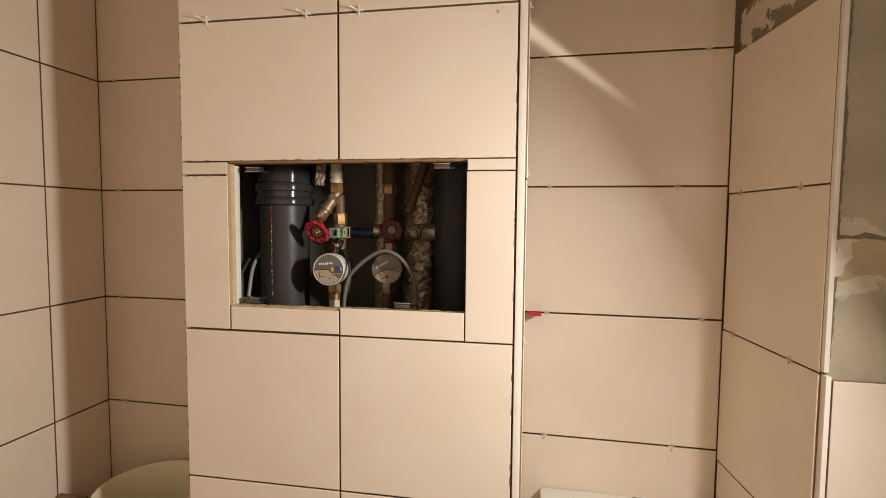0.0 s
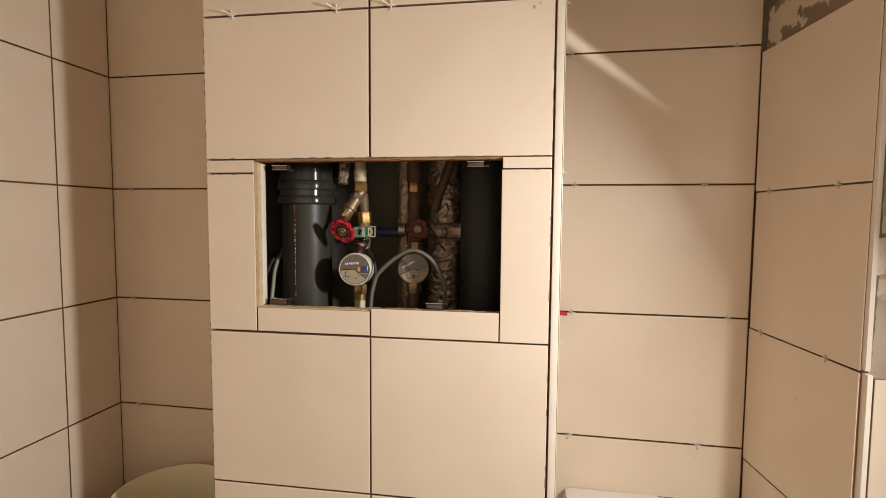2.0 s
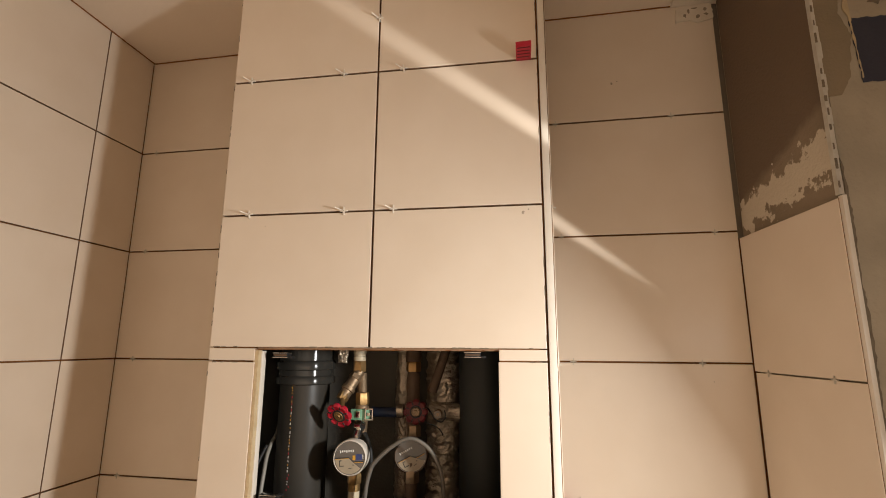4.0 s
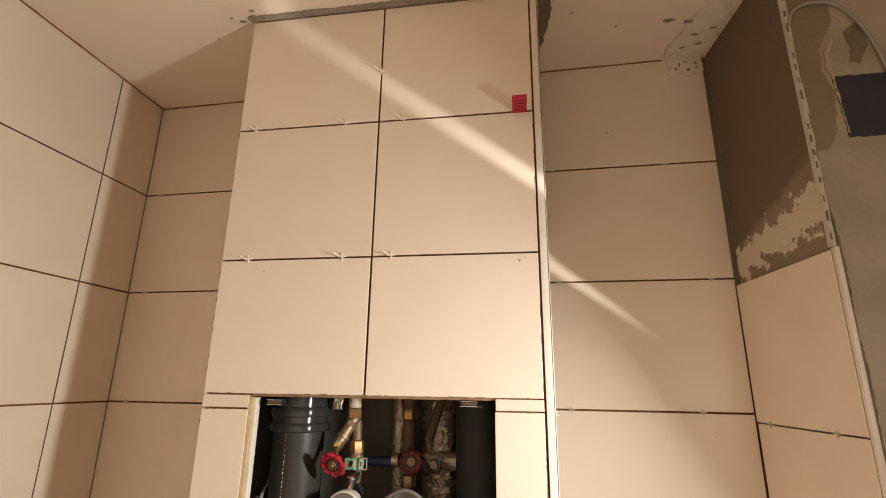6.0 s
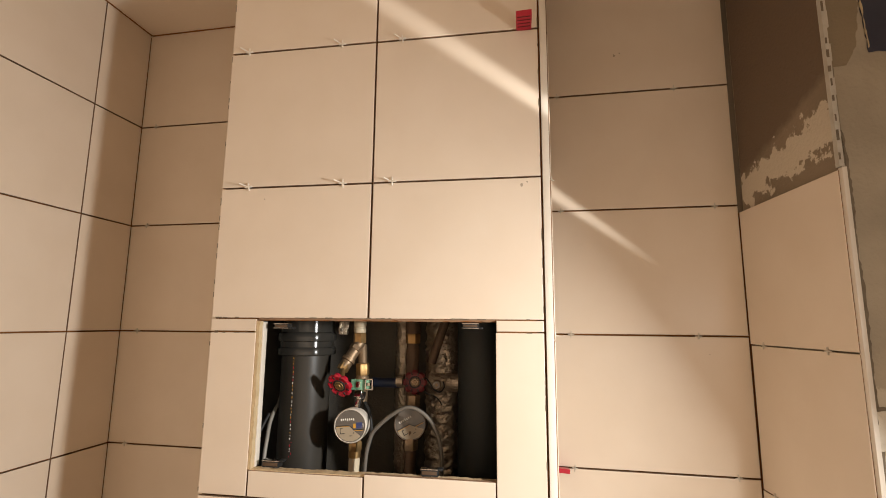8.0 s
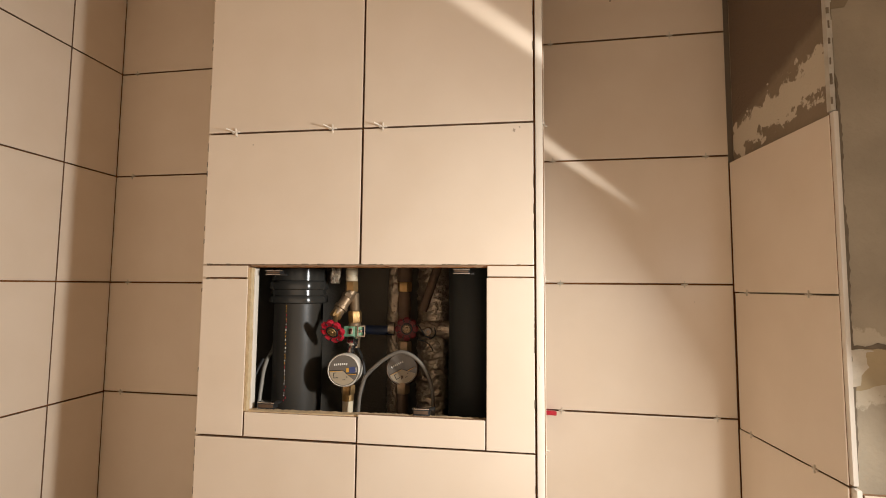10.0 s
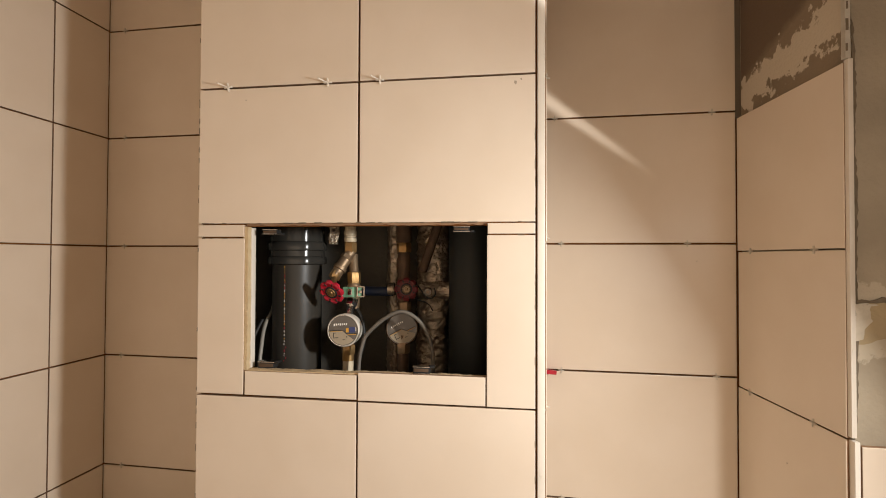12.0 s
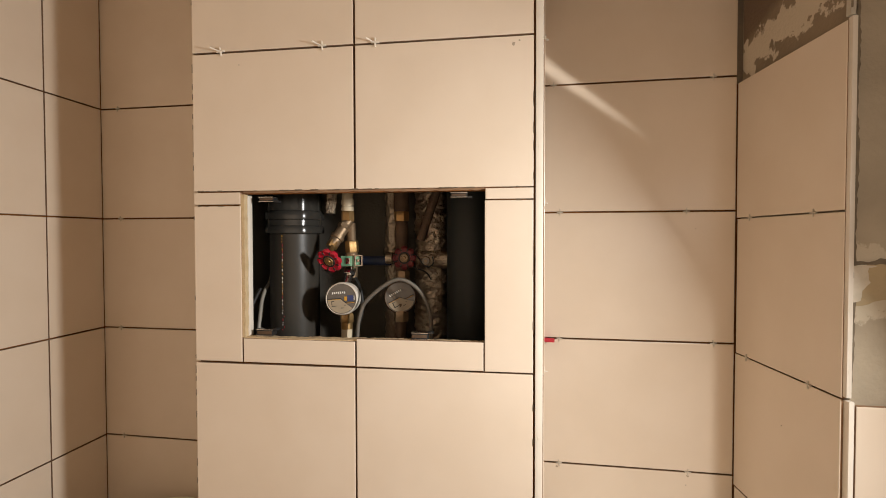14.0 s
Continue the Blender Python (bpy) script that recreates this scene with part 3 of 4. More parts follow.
def water_meter(x, y, z, axis, r, shade, label, roll=0.0):
    meter = thing("water_meter", (x, y, z), label, "water meter", "water meters")
    m, _ = along((0, 0, 0), axis)
    m = m @ pose(0, 0, 0, 0, 0, roll)
    # the second meter's shade is painted as a brown body
    part("body", lathe(bmesh.new(), [(r * 0.55, -0.034), (r * 0.98, -0.028), (r * 1.0, -0.002), (r * 0.99, 0.0), (r * 0.93, 0.0022), (r * 0.9, 0.001)], m, 44), PLASTIC if shade else RUST_AND_SHADE, meter)
    part("dial", lathe(bmesh.new(), [(r * 0.91, -0.0005), (r * 0.91, 0.0012), (0.001, 0.0014)], m, 44), DIAL, meter, "printed meter dial")
    def print_on(name, mat, outlines, lift):
        """Flat printed shapes on the dial, each a closed outline."""
        made = bmesh.new()
        for outline in outlines:
            lower = [made.verts.new((u, v, 0.0012)) for u, v in outline]
            upper = [made.verts.new((u, v, 0.0014 + lift)) for u, v in outline]
            made.faces.new(upper)
            for k in range(len(outline)):
                made.faces.new((lower[k], lower[(k + 1) % len(outline)], upper[(k + 1) % len(outline)], upper[k]))
        bmesh.ops.recalc_face_normals(made, faces=made.faces)
        made.transform(m)
        part(name, made, mat, meter)

    def bar(u0, v0, u1, v1):
        return [(u0, v0), (u1, v0), (u1, v1), (u0, v1)]

    rim = r * 0.86
    bowl = [(rim * math.cos(a), rim * math.sin(a)) for a in (math.radians(196 + 10 * k) for k in range(13))]
    print_on("dial_print", TAN_PRINT, [bowl + [(0.006, -0.0075), (-0.001, -0.0005), (-0.0245, -0.0005)]], 0.0001)
    # counter digits: unreadable, kept as bars
    print_on("counter_digits", WHITE_PRINT, [bar(-0.0160 + n * 0.0036, 0.0088 + 0.0004 * (n % 3), -0.0142 + n * 0.0036, 0.0126) for n in range(7)], 0.0002)
    print_on("dial_lines", BLACK, [bar(-0.0255, 0.0, -0.001, 0.0014), [(-0.001, 0.0), (-0.001, 0.0014), (0.0068, -0.0058), (0.0064, -0.0072)], bar(0.0066, -0.0072, 0.0240, -0.0058),
                                   bar(-0.0178, -0.0125, -0.0166, -0.0030), bar(-0.0178, -0.0125, -0.0095, -0.0113), bar(-0.0178, -0.0042, -0.0130, -0.0030), bar(-0.002, -0.0165, 0.003, -0.0155), bar(0.005, -0.0125, 0.0065, -0.0105)], 0.0003)
    print_on("dial_trace", ORANGE, [bar(-0.0245, -0.0012, -0.0015, -0.0004), bar(0.0072, -0.0082, 0.0225, -0.0074)], 0.0002)
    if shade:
        print_on("dial_mark", ORANGE, [bar(0.0052, -0.0035, 0.0098, 0.0036)], 0.0003)
        print_on("dial_field", BLUE, [bar(0.0108, -0.0046, 0.0212, 0.0052)], 0.0002)
        print_on("dial_rule", WHITE_PRINT, [bar(0.0222, -0.003, 0.0230, 0.004)], 0.0004)
    return meter


# cold line: coupling, strainer with valve wheel, band, meter, union, tail pipe
line_1 = thing("water_line", (0.002, 0, 0.003), "brass and bronze water line with a red-wheeled valve", "water pipe", "water lines")
X, Y = -0.066, 0.150
part("riser", rod(bmesh.new(), (X, Y, 1.752), (X, Y, 2.2), 0.0104), CREAM_PIPE, line_1)
part("coupling", lathe(bmesh.new(), [(0.0106, 1.746), (0.0116, 1.748), (0.0116, 1.7535), (0.0108, 1.7545), (0.0108, 1.7575), (0.0118, 1.7585), (0.0118, 1.765), (0.0108, 1.768)], pose(X, Y, 0)), CREAM_PIPE, line_1)
part("union_nut", hexnut(bmesh.new(), (X, Y, 1.726), (X, Y, 1.746), 0.0125), BRASS, line_1)
bm = bmesh.new()
rod(bm, (X + 0.001, Y, 1.728), (X - 0.021, Y - 0.022, 1.684), 0.0105)
lathe(bm, [(0.0105, 0), (0.0128, 0.001), (0.0128, 0.007), (0.0105, 0.008)], along((X - 0.013, Y - 0.014, 1.700), (X - 0.021, Y - 0.022, 1.684))[0])
rod(bm, (X + 0.003, Y + 0.008, 1.722), (X + 0.008, Y - 0.002, 1.688), 0.0088)
hexnut(bm, (X - 0.003, Y - 0.004, 1.720), (X - 0.0065, Y - 0.008, 1.713), 0.0125)
part("strainer_body", bm, BRONZE, line_1, "dull bronze angled body")
bm = hexnut(bmesh.new(), (X - 0.018, Y - 0.020, 1.690), (X - 0.023, Y - 0.026, 1.678), 0.0105)
rod(bm, (X - 0.020, Y - 0.028, 1.682), (-0.080, 0.100, 1.657), 0.0045)
part("stem", bm, BRASS, line_1)
hand_wheel(line_1, (-0.0815, 0.0965, 1.6555), (-0.16, -0.82, -0.48), 0.0225, RED, OLD_BRASS)
part("valve_nut", hexnut(bmesh.new(), (X + 0.011, Y - 0.008, 1.668), (X + 0.010, Y - 0.008, 1.690), 0.0125), BRASS, line_1)
part("valve_body", lathe(bmesh.new(), [(0.010, 1.622), (0.011, 1.640), (0.0125, 1.645), (0.0125, 1.664), (0.010, 1.669)], pose(X + 0.011, Y - 0.010, 0)), BRONZE, line_1)
bm = bmesh.new()
lathe(bm, [(0.0131, 1.6435), (0.0136, 1.644), (0.0136, 1.662), (0.0131, 1.6625)], pose(X + 0.010, Y - 0.010, 0))
box(bm, (X - 0.006, Y - 0.022, 1.6435), (X + 0.03, Y - 0.019, 1.6625), 0.0006)
part("green_band", bm, GREEN, line_1, "green tag round the valve")
bm = bmesh.new()
for lo, hi in (((0.021, -0.026, 1.645), (0.0235, -0.020, 1.664)), ((0.034, -0.026, 1.645), (0.0362, -0.020, 1.664)), ((0.021, -0.026, 1.6625), (0.0362, -0.02, 1.6645)),
               ((0.021, -0.026, 1.6445), (0.0362, -0.02, 1.6465)), ((0.026, -0.027, 1.652), (0.031, -0.019, 1.657)), ((0.004, -0.0245, 1.648), (0.012, -0.0215, 1.659))):
    box(bm, (X + lo[0], Y + lo[1], lo[2]), (X + hi[0], Y + hi[1], hi[2]), 0.0005)
part("band_clip", bm, CHROME, line_1, "chrome clip")
bm = rod(bmesh.new(), (X + 0.011, Y - 0.012, 1.645), (-0.056, 0.118, 1.612), 0.0075)
hexnut(bm, (X + 0.0108, Y - 0.018, 1.640), (-0.0557, 0.125, 1.628), 0.0115)
part("chrome_union", bm, CHROME, line_1)
bm = hexnut(bmesh.new(), (-0.0555, 0.112, 1.560), (-0.0555, 0.112, 1.543), 0.0125)
rod(bm, (-0.0555, 0.112, 1.575), (-0.0555, 0.112, 1.555), 0.009)
rod(bm, (-0.0555, 0.112, 1.545), (-0.0555, 0.112, 1.532), 0.0105)
part("tail_nut", bm, BRASS, line_1)
part("tail_pipe", rod(bmesh.new(), (-0.0555, 0.112, 1.538), (-0.0555, 0.112, 1.0), 0.0098), CREAM_PIPE, line_1)
water_meter(-0.0545, 0.088, 1.592, (0.10, -1, 0.05), 0.0290, True, "round water meter with a grey printed dial, chrome ring", 4)

# hot line, set deeper
line_2 = thing("water_line", (0, 0, 0.006), "dull bronze water line with a red valve wheel, shade painted into both", "water pipe", "water lines")
X, Y = 0.036, 0.165
part("riser", rod(bmesh.new(), (X, Y, 1.742), (X, Y, 2.2), 0.0145), RUST_AND_SHADE, line_2)
part("union_nut", hexnut(bmesh.new(), (X, Y, 1.724), (X, Y, 1.742), 0.0140), BRASS, line_2)
bm = lathe(bmesh.new(), [(0.011, 1.62), (0.0125, 1.64), (0.0125, 1.672), (0.0115, 1.68), (0.0125, 1.69), (0.0125, 1.71), (0.0105, 1.724)], pose(X, Y, 0))
part("valve_body", bm, RUST_AND_SHADE, line_2)
part("stem", rod(bmesh.new(), (X, Y - 0.005, 1.658), (0.0465, 0.142, 1.656), 0.005), BRASS, line_2)
hand_wheel(line_2, (0.0468, 0.139, 1.656), (0.1, -0.98, 0.05), 0.0205, RED_SHADE_RIB, BRONZE)
part("lower_nut", hexnut(bmesh.new(), (0.0415, 0.150, 1.612), (0.0415, 0.150, 1.632), 0.0125), BRONZE, line_2)
part("tail_pipe", rod(bmesh.new(), (0.043, 0.128, 1.575), (0.043, 0.128, 1.0), 0.0105), RUST_AND_SHADE, line_2)
part("tail_nut", hexnut(bmesh.new(), (0.043, 0.128, 1.542), (0.043, 0.128, 1.562), 0.0135), BRONZE, line_2)
water_meter(0.0435, 0.120, 1.5925, (0.10, -1, 0.05), 0.0295, False, "round water meter with a dull dial, its shade painted as a brown body", 28)
bm = rod(bmesh.new(), (0.020, 0.160, 1.655), (0.008, 0.160, 1.655), 0.0115)
rod(bm, (0.026, 0.165, 1.655), (0.02, 0.162, 1.655), 0.0125)
part("side_nut", bm, FOIL, line_2, "foil-wrapped side branch")
drain = thing("drain_valve", (0.083, 0.160, 1.656), "small round chrome tap on a foil-wrapped pipe", "valve")
bm = lathe(bmesh.new(), [(0.004, 0.004), (0.0072, 0.0045), (0.0078, 0.0), (0.0078, -0.012)], along((0, 0, 0), (0.1, -1, 0))[0], 24)
part("body", bm, BRONZE, drain)
part("ring", lathe(bmesh.new(), [(0.003, 0.0052), (0.0065, 0.0055), (0.0068, 0.004)], along((0, 0, 0), (0.1, -1, 0))[0], 24, False), GUN, drain)


def foil_wrap(name, a, b, r, label, seed, crumple=0.2):
    """A pipe wrapped in crumpled foil."""
    wrap = thing(name, a, label, "pipe insulation", "foil wraps")
    m, length = along((0, 0, 0), Vector(b) - Vector(a))
    bm = bmesh.new()
    steps, count = 64, max(12, int(length / 0.0023))
    rng = random.Random(int(seed * 10))
    rings = []
    for k in range(count + 1):
        ring = []
        for n in range(steps):
            t = 2 * math.pi * (n + 0.5 * (k % 2) + rng.uniform(-0.3, 0.3)) / steps
            z = (k + (rng.uniform(-0.3, 0.3) if 0 < k < count else 0)) * length / count
            p = Vector((math.cos(t) * 1.6, math.sin(t) * 1.6, z * 30 + seed))
            fold = abs(noise.noise(Vector((p.x * 1.3, p.y * 1.3, p.z * 2.4)))) + 0.6 * abs(noise.noise(Vector((p.x * 3.0, p.y * 3.0, p.z * 4.2))))
            rr = r * (1 + crumple * (fold - 0.3) + 0.14 * noise.noise(p * 0.45) + rng.uniform(-0.035, 0.035) * crumple)
            ring.append(bm.verts.new(m @ Vector((rr * math.cos(t), rr * math.sin(t), z))))
        rings.append(ring)
    for one, two in zip(rings, rings[1:]):
        for n in range(steps):
            a, b, c, d = one[n], one[(n + 1) % steps], two[(n + 1) % steps], two[n]
            for corners in (((a, b, c), (a, c, d)) if rng.random() < 0.5 else ((a, b, d), (b, c, d))):
                bm.faces.new(corners).smooth = True
    part("wrap", bm, FOIL, wrap)
    return wrap


foil_wrap("foil_wrapped_pipe", (0.083, 0.216, 1.2), (0.083, 0.216, 1.95), 0.031, "riser pipe wrapped in crumpled silver foil", 3.1)
foil_wrap("foil_wrapped_pipe", (0.009, 0.212, 1.2), (0.009, 0.212, 1.95), 0.017, "thin pipe wrapped in crumpled silver foil", 9.4)
foil_wrap("foil_wrapped_branch", (0.064, 0.192, 1.660), (0.122, 0.188, 1.658), 0.015, "short branch pipe wrapped in silver foil", 17.0)
foil_wrap("foil_scrap", (-0.098, 0.150, 1.745), (-0.096, 0.158, 1.80), 0.008, "crumpled scrap of silver foil", 25.0, 0.8)
diag = thing("bracing_strap", (0.088, 0.165, 1.745), "dark rusty strap crossing the foil", "strap")
part("strap", rod(bmesh.new(), (0.016, 0, 0.045), (-0.017, 0.004, -0.05), 0.0085), RUST_AND_SHADE, diag)
bp = thing("blue_pipe", (0, 0, 0), "dark blue plastic branch pipe", "pipe")
part("tube", rod(bmesh.new(), (-0.046, 0.18, 1.655), (0.012, 0.175, 1.655), 0.009), BLUE_PIPE, bp)


def cable(name, points, r, mat, label):
    t = tube(name, points, r, mat)
    return tagged(t, label, "cable")


cable("cable", [(-0.026, 0.083, 1.50), (-0.023, 0.083, 1.546), (-0.0175, 0.083, 1.571), (-0.009, 0.082, 1.588), (0.020, 0.08, 1.614), (0.050, 0.078, 1.628), (0.076, 0.08, 1.618), (0.095, 0.082, 1.594), (0.105, 0.084, 1.558), (0.106, 0.085, 1.49)], 0.0034, CABLE, "grey cable arched over the water meter")
cable("cable", [(-0.232, 0.19, 1.66), (-0.2216, 0.155, 1.619), (-0.2185, 0.13, 1.6035), (-0.2155, 0.11, 1.584), (-0.211, 0.095, 1.5605), (-0.209, 0.085, 1.53), (-0.209, 0.083, 1.48)], 0.0034, PALE_CABLE, "pale cable hanging beside the sewer pipe")
cable("cable", [(-0.196, 0.07, 1.61), (-0.1995, 0.055, 1.59), (-0.2045, 0.045, 1.56), (-0.2065, 0.042, 1.48)], 0.0028, BLACK, "thin black cable hanging beside the sewer pipe")
cable("cable", [(-0.043, 0.13, 1.625), (-0.03, 0.12, 1.605), (-0.026, 0.118, 1.57), (-0.034, 0.11, 1.53), (-0.04, 0.11, 1.48)], 0.003, BLACK, "thin black cable looped behind the meter")

cable("cable", [(0.066, 0.150, 1.668), (0.074, 0.143, 1.660), (0.082, 0.140, 1.650), (0.093, 0.142, 1.646), (0.099, 0.148, 1.654), (0.096, 0.152, 1.664)], 0.0013, BLACK, "thin black wire looped round the small tap")
cable("cable", [(0.058, 0.146, 1.652), (0.068, 0.140, 1.643), (0.080, 0.139, 1.640), (0.090, 0.144, 1.632), (0.094, 0.152, 1.622)], 0.0013, BLACK, "thin black wire trailing below the small tap")

# ---- tile spacers left in the joints ----
def spacer_mesh():
    bm = bmesh.new()
    for lo, hi in (((-0.0058, -0.0009, 0), (0.0058, 0.0009, 0.0032)), ((-0.0009, -0.0062, 0), (0.0009, 0.0062, 0.0032))):
        box(bm, lo, hi, 0.0004)
    return bm


first_spacer = None


def spacer(m, u, v, turn=0.0, long=False):
    global first_spacer
    if first_spacer is None:
        first_spacer = tagged(part("tile_spacer", spacer_mesh(), SPACER), "small white plastic cross spacer in a tile joint", "tile spacer", "tile spacers")
        first_spacer.matrix_basis = m @ pose(u, v, 0.0072, 0, 0, turn)
        ob = first_spacer
    else:
        ob = copy_thing(first_spacer, m @ pose(u, v, 0.0072, 0, 0, turn))
    return ob


for u, v in ((-0.221, ROW + PITCH), (-0.051, ROW + PITCH), (0.034, ROW + PITCH), (-0.238, ROW + 2 * PITCH), (-0.062, ROW + 2 * PITCH), (0.046, ROW + 2 * PITCH), (0.0, 2.352)):
    cross = spacer_mesh()
    bmesh.ops.scale(cross, vec=(1.12, 1.12, 1.3), verts=cross.verts)
    cross = tagged(part("tile_spacer", cross, PLASTIC), "white plastic cross spacer standing out of a tile joint", "tile spacer", "tile spacers")
    cross.matrix_basis = sm @ pose(u, v + 0.001, 0.0072, 0, 0, random.uniform(-12, 12))
    arm = cable("spacer_wire", [sm @ Vector((u - 0.012, v + 0.005, 0.020)), sm @ Vector((u - 0.006, v + 0.003, 0.013)), sm @ Vector((u, v + 0.001, 0.010))], 0.0011, PLASTIC, "broken plastic arm of a tile spacer")
    arm["category"] = "tile spacer"
for k, us in ((-2, (0.335, 0.575)), (-1, (0.335, 0.618)), (0, (0.335, 0.568)), (1, (0.322, 0.613)), (2, (0.32, 0.553))):
    for u in us:
        spacer(north, u, EAST_ROW + k * EAST_PITCH, random.uniform(-10, 10))
for k, u in ((-2, -0.652), (-1, -0.655), (0, -0.652), (1, -0.655), (2, -0.658)):
    spacer(north, u, ROW + k * PITCH, random.uniform(-10, 10))
for v, us in ((1.7337, (0.045, 0.205)), (1.4832, (0.04, 0.2))):
    for u in us:
        spacer(east, u, v, 90 + random.uniform(-8, 8))
trim_side = plane_pose((0.2865, 0.03, 0), (1, 0, 0), (0, -1, 0))
for z in (1.2405, 1.496, 1.752, 1.996):
    spacer(trim_side, 0.003, z, random.uniform(-20, 20))


def wedge(name, m, w, d, label):
    """A ribbed plastic wedge pushed into a joint, standing out by d and growing thicker outwards."""
    ob = thing(name, (0, 0, 0), label, "tile wedge", "tile wedges")
    ob.matrix_basis = m
    bm = bmesh.new()
    v = [bm.verts.new(p) for p in ((0, -0.0010, -0.004), (w, -0.0010, -0.004), (w, 0.0008, -0.004), (0, 0.0008, -0.004), (0, -0.0010, d), (w, -0.0010, d), (w, 0.0068, d), (0, 0.0068, d))]
    for f in ((0, 3, 2, 1), (4, 5, 6, 7), (0, 1, 5, 4), (1, 2, 6, 5), (2, 3, 7, 6), (3, 0, 4, 7)):
        bm.faces.new([v[n] for n in f])
    bmesh.ops.bevel(bm, geom=bm.edges[:], offset=0.0005, segments=2, affect="EDGES")
    part("body", bm, RED, ob)
    for n in range(4):
        z = d * (0.2 + 0.21 * n)
        part("rib", box(bmesh.new(), (w * 0.08, -0.0016, z), (w * 0.92, -0.0005, z + 0.0022), 0.0003), RED_SHADE_RIB, ob)
    return ob


wedge("tile_wedge", sm @ pose(0.2385, 2.2475, 0.008, 1.5, 0, 2), 0.0245, 0.042, "bright red plastic tile wedge stuck in a joint")
wedge("tile_wedge", north @ pose(0.296, 1.4990, 0.008, -3, 0, -3), 0.027, 0.040, "red plastic tile wedge lying in a joint")

# ---- east wall: bare band, corner bead, trims, putty ----
bare = Matrix(((rw_dir.x, 0, rw_in.x, RW[0].x - 0.009 * rw_in.x), (rw_dir.y, 0, rw_in.y, RW[0].y), (0, 1, 0, 0), (0, 0, 0, 1)))
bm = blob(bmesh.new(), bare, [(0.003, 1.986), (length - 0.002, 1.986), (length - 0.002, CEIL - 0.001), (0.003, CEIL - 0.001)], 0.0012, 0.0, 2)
part("bare_plaster", bm, PUTTY_BAND, wall_east, "raw plaster smeared with white putty, painted darker above for shade")
# dark strip with the inner corner's shade put into its plaster colour
part("corner_fill", box(bmesh.new(), (0.6545, back_at(0.655) + 0.0045, 1.985), (0.672, back_at(0.655) + 0.02, CEIL - 0.002)), SHADED_PLASTER, wall_east, "raw plaster in the inner corner, its shade painted dark")
# corner bead: two perforated flanges meeting at the arris
bm = bmesh.new()
cx, cy = RW[1].x, RW[1].y
rng = random.Random(11)
z = 1.987
while z < CEIL - 0.003:
    h = 0.026
    z1 = min(z + h, CEIL - 0.003)
    box(bm, (cx - 0.0012, cy - 0.0045, z), (cx + 0.0038 + rng.uniform(-0.0004, 0.0006), cy + 0.004, z1))
    box(bm, (cx + 0.003, cy - 0.0035, z), (cx + 0.0058 + rng.uniform(-0.0014, 0.0012), cy + 0.0005, z1))
    z += h
bead = part("corner_bead", bm, BEAD, wall_east, "perforated metal corner bead smeared with plaster")
bm = bmesh.new()
z = 1.996
while z < CEIL - 0.02:
    if rng.random() < 0.85:
        h = rng.uniform(0.008, 0.017)
        box(bm, (cx - 0.0005 + rng.uniform(-0.0008, 0.0008), cy - 0.0052, z), (cx + 0.0022 + rng.uniform(-0.0006, 0.0006), cy - 0.0042, z + h), 0.0004)
    z += rng.uniform(0.02, 0.03)
part("bead_slots", bm, STAIN, wall_east, "dark slots of the corner bead")
bm = box(bmesh.new(), (cx + 0.0014, cy - 0.005, 1.4865), (cx + 0.0078, cy + 0.004, 1.986), 0.0012)
for z in (1.52, 1.60, 1.9):
    box(bm, (cx + 0.003, cy - 0.0056, z), (cx + 0.0048, cy - 0.0045, z + 0.003))
part("edge_trim", bm, PLASTIC, wall_east, "white plastic tile edge profile")
part("edge_trim", box(bmesh.new(), (cx + 0.0030, cy - 0.008, 0.0), (cx + 0.0098, cy + 0.004, 1.4825), 0.0015), PLASTIC, wall_east, "white plastic tile edge profile")
# plaster faces seen past the corner
pf = plane_pose((0.004, -0.019, 0.010), (1, 0, 0), (0, -1, 0))
part("putty_patch", blob(bmesh.new(), pf, [(0.675, 2.122), (0.697, 2.126), (0.712, 2.154), (0.722, 2.219), (0.71, 2.258), (0.714, 2.3), (0.739, 2.346), (0.739, 2.44), (0.675, 2.44)], 0.0007, 0.0012, 41), TAN_PUTTY, wall_east, "tan putty patch")
part("navy_patch", blob(bmesh.new(), pf, [(0.727, 2.144), (0.86, 2.144), (0.86, 2.246), (0.722, 2.247)], 0.0010, 0.0012, 42), NAVY, wall_east, "dark navy painted patch")
part("putty_patch", blob(bmesh.new(), pf, [(0.681, 1.602), (0.690, 1.604), (0.694, 1.618), (0.702, 1.628), (0.698, 1.640), (0.700, 1.650), (0.690, 1.655), (0.681, 1.65)], 0.0012, 0.002, 43), PALE_PUTTY, wall_east, "chipped pale putty")
part("putty_patch", blob(bmesh.new(), pf, [(0.684, 1.598), (0.72, 1.607), (0.76, 1.603), (0.95, 1.62), (0.95, 1.662), (0.76, 1.660), (0.72, 1.654), (0.684, 1.657)], 0.0006, 0.002, 44), BAND_PUTTY, wall_east, "tan putty band")
part("stain_strip", blob(bmesh.new(), pf, [(0.6805, 1.485), (0.6835, 1.50), (0.6850, 1.62), (0.6840, 1.70), (0.6870, 1.80), (0.6835, 1.86), (0.6860, 1.95), (0.6830, 2.02), (0.6805, 2.03)], 0.0008, 0.0011, 47), STAIN, wall_east, "dark dirty strip beside the edge profile")
part("plaster_ridge", blob(bmesh.new(), pf, [(0.683, 1.6525), (0.70, 1.6535), (0.74, 1.6515), (0.95, 1.6540), (0.95, 1.6580), (0.74, 1.6550), (0.715, 1.6600), (0.70, 1.6565), (0.683, 1.6570)], 0.0013, 0.0012, 48), STAIN, wall_east, "dark ragged edge of old plaster")
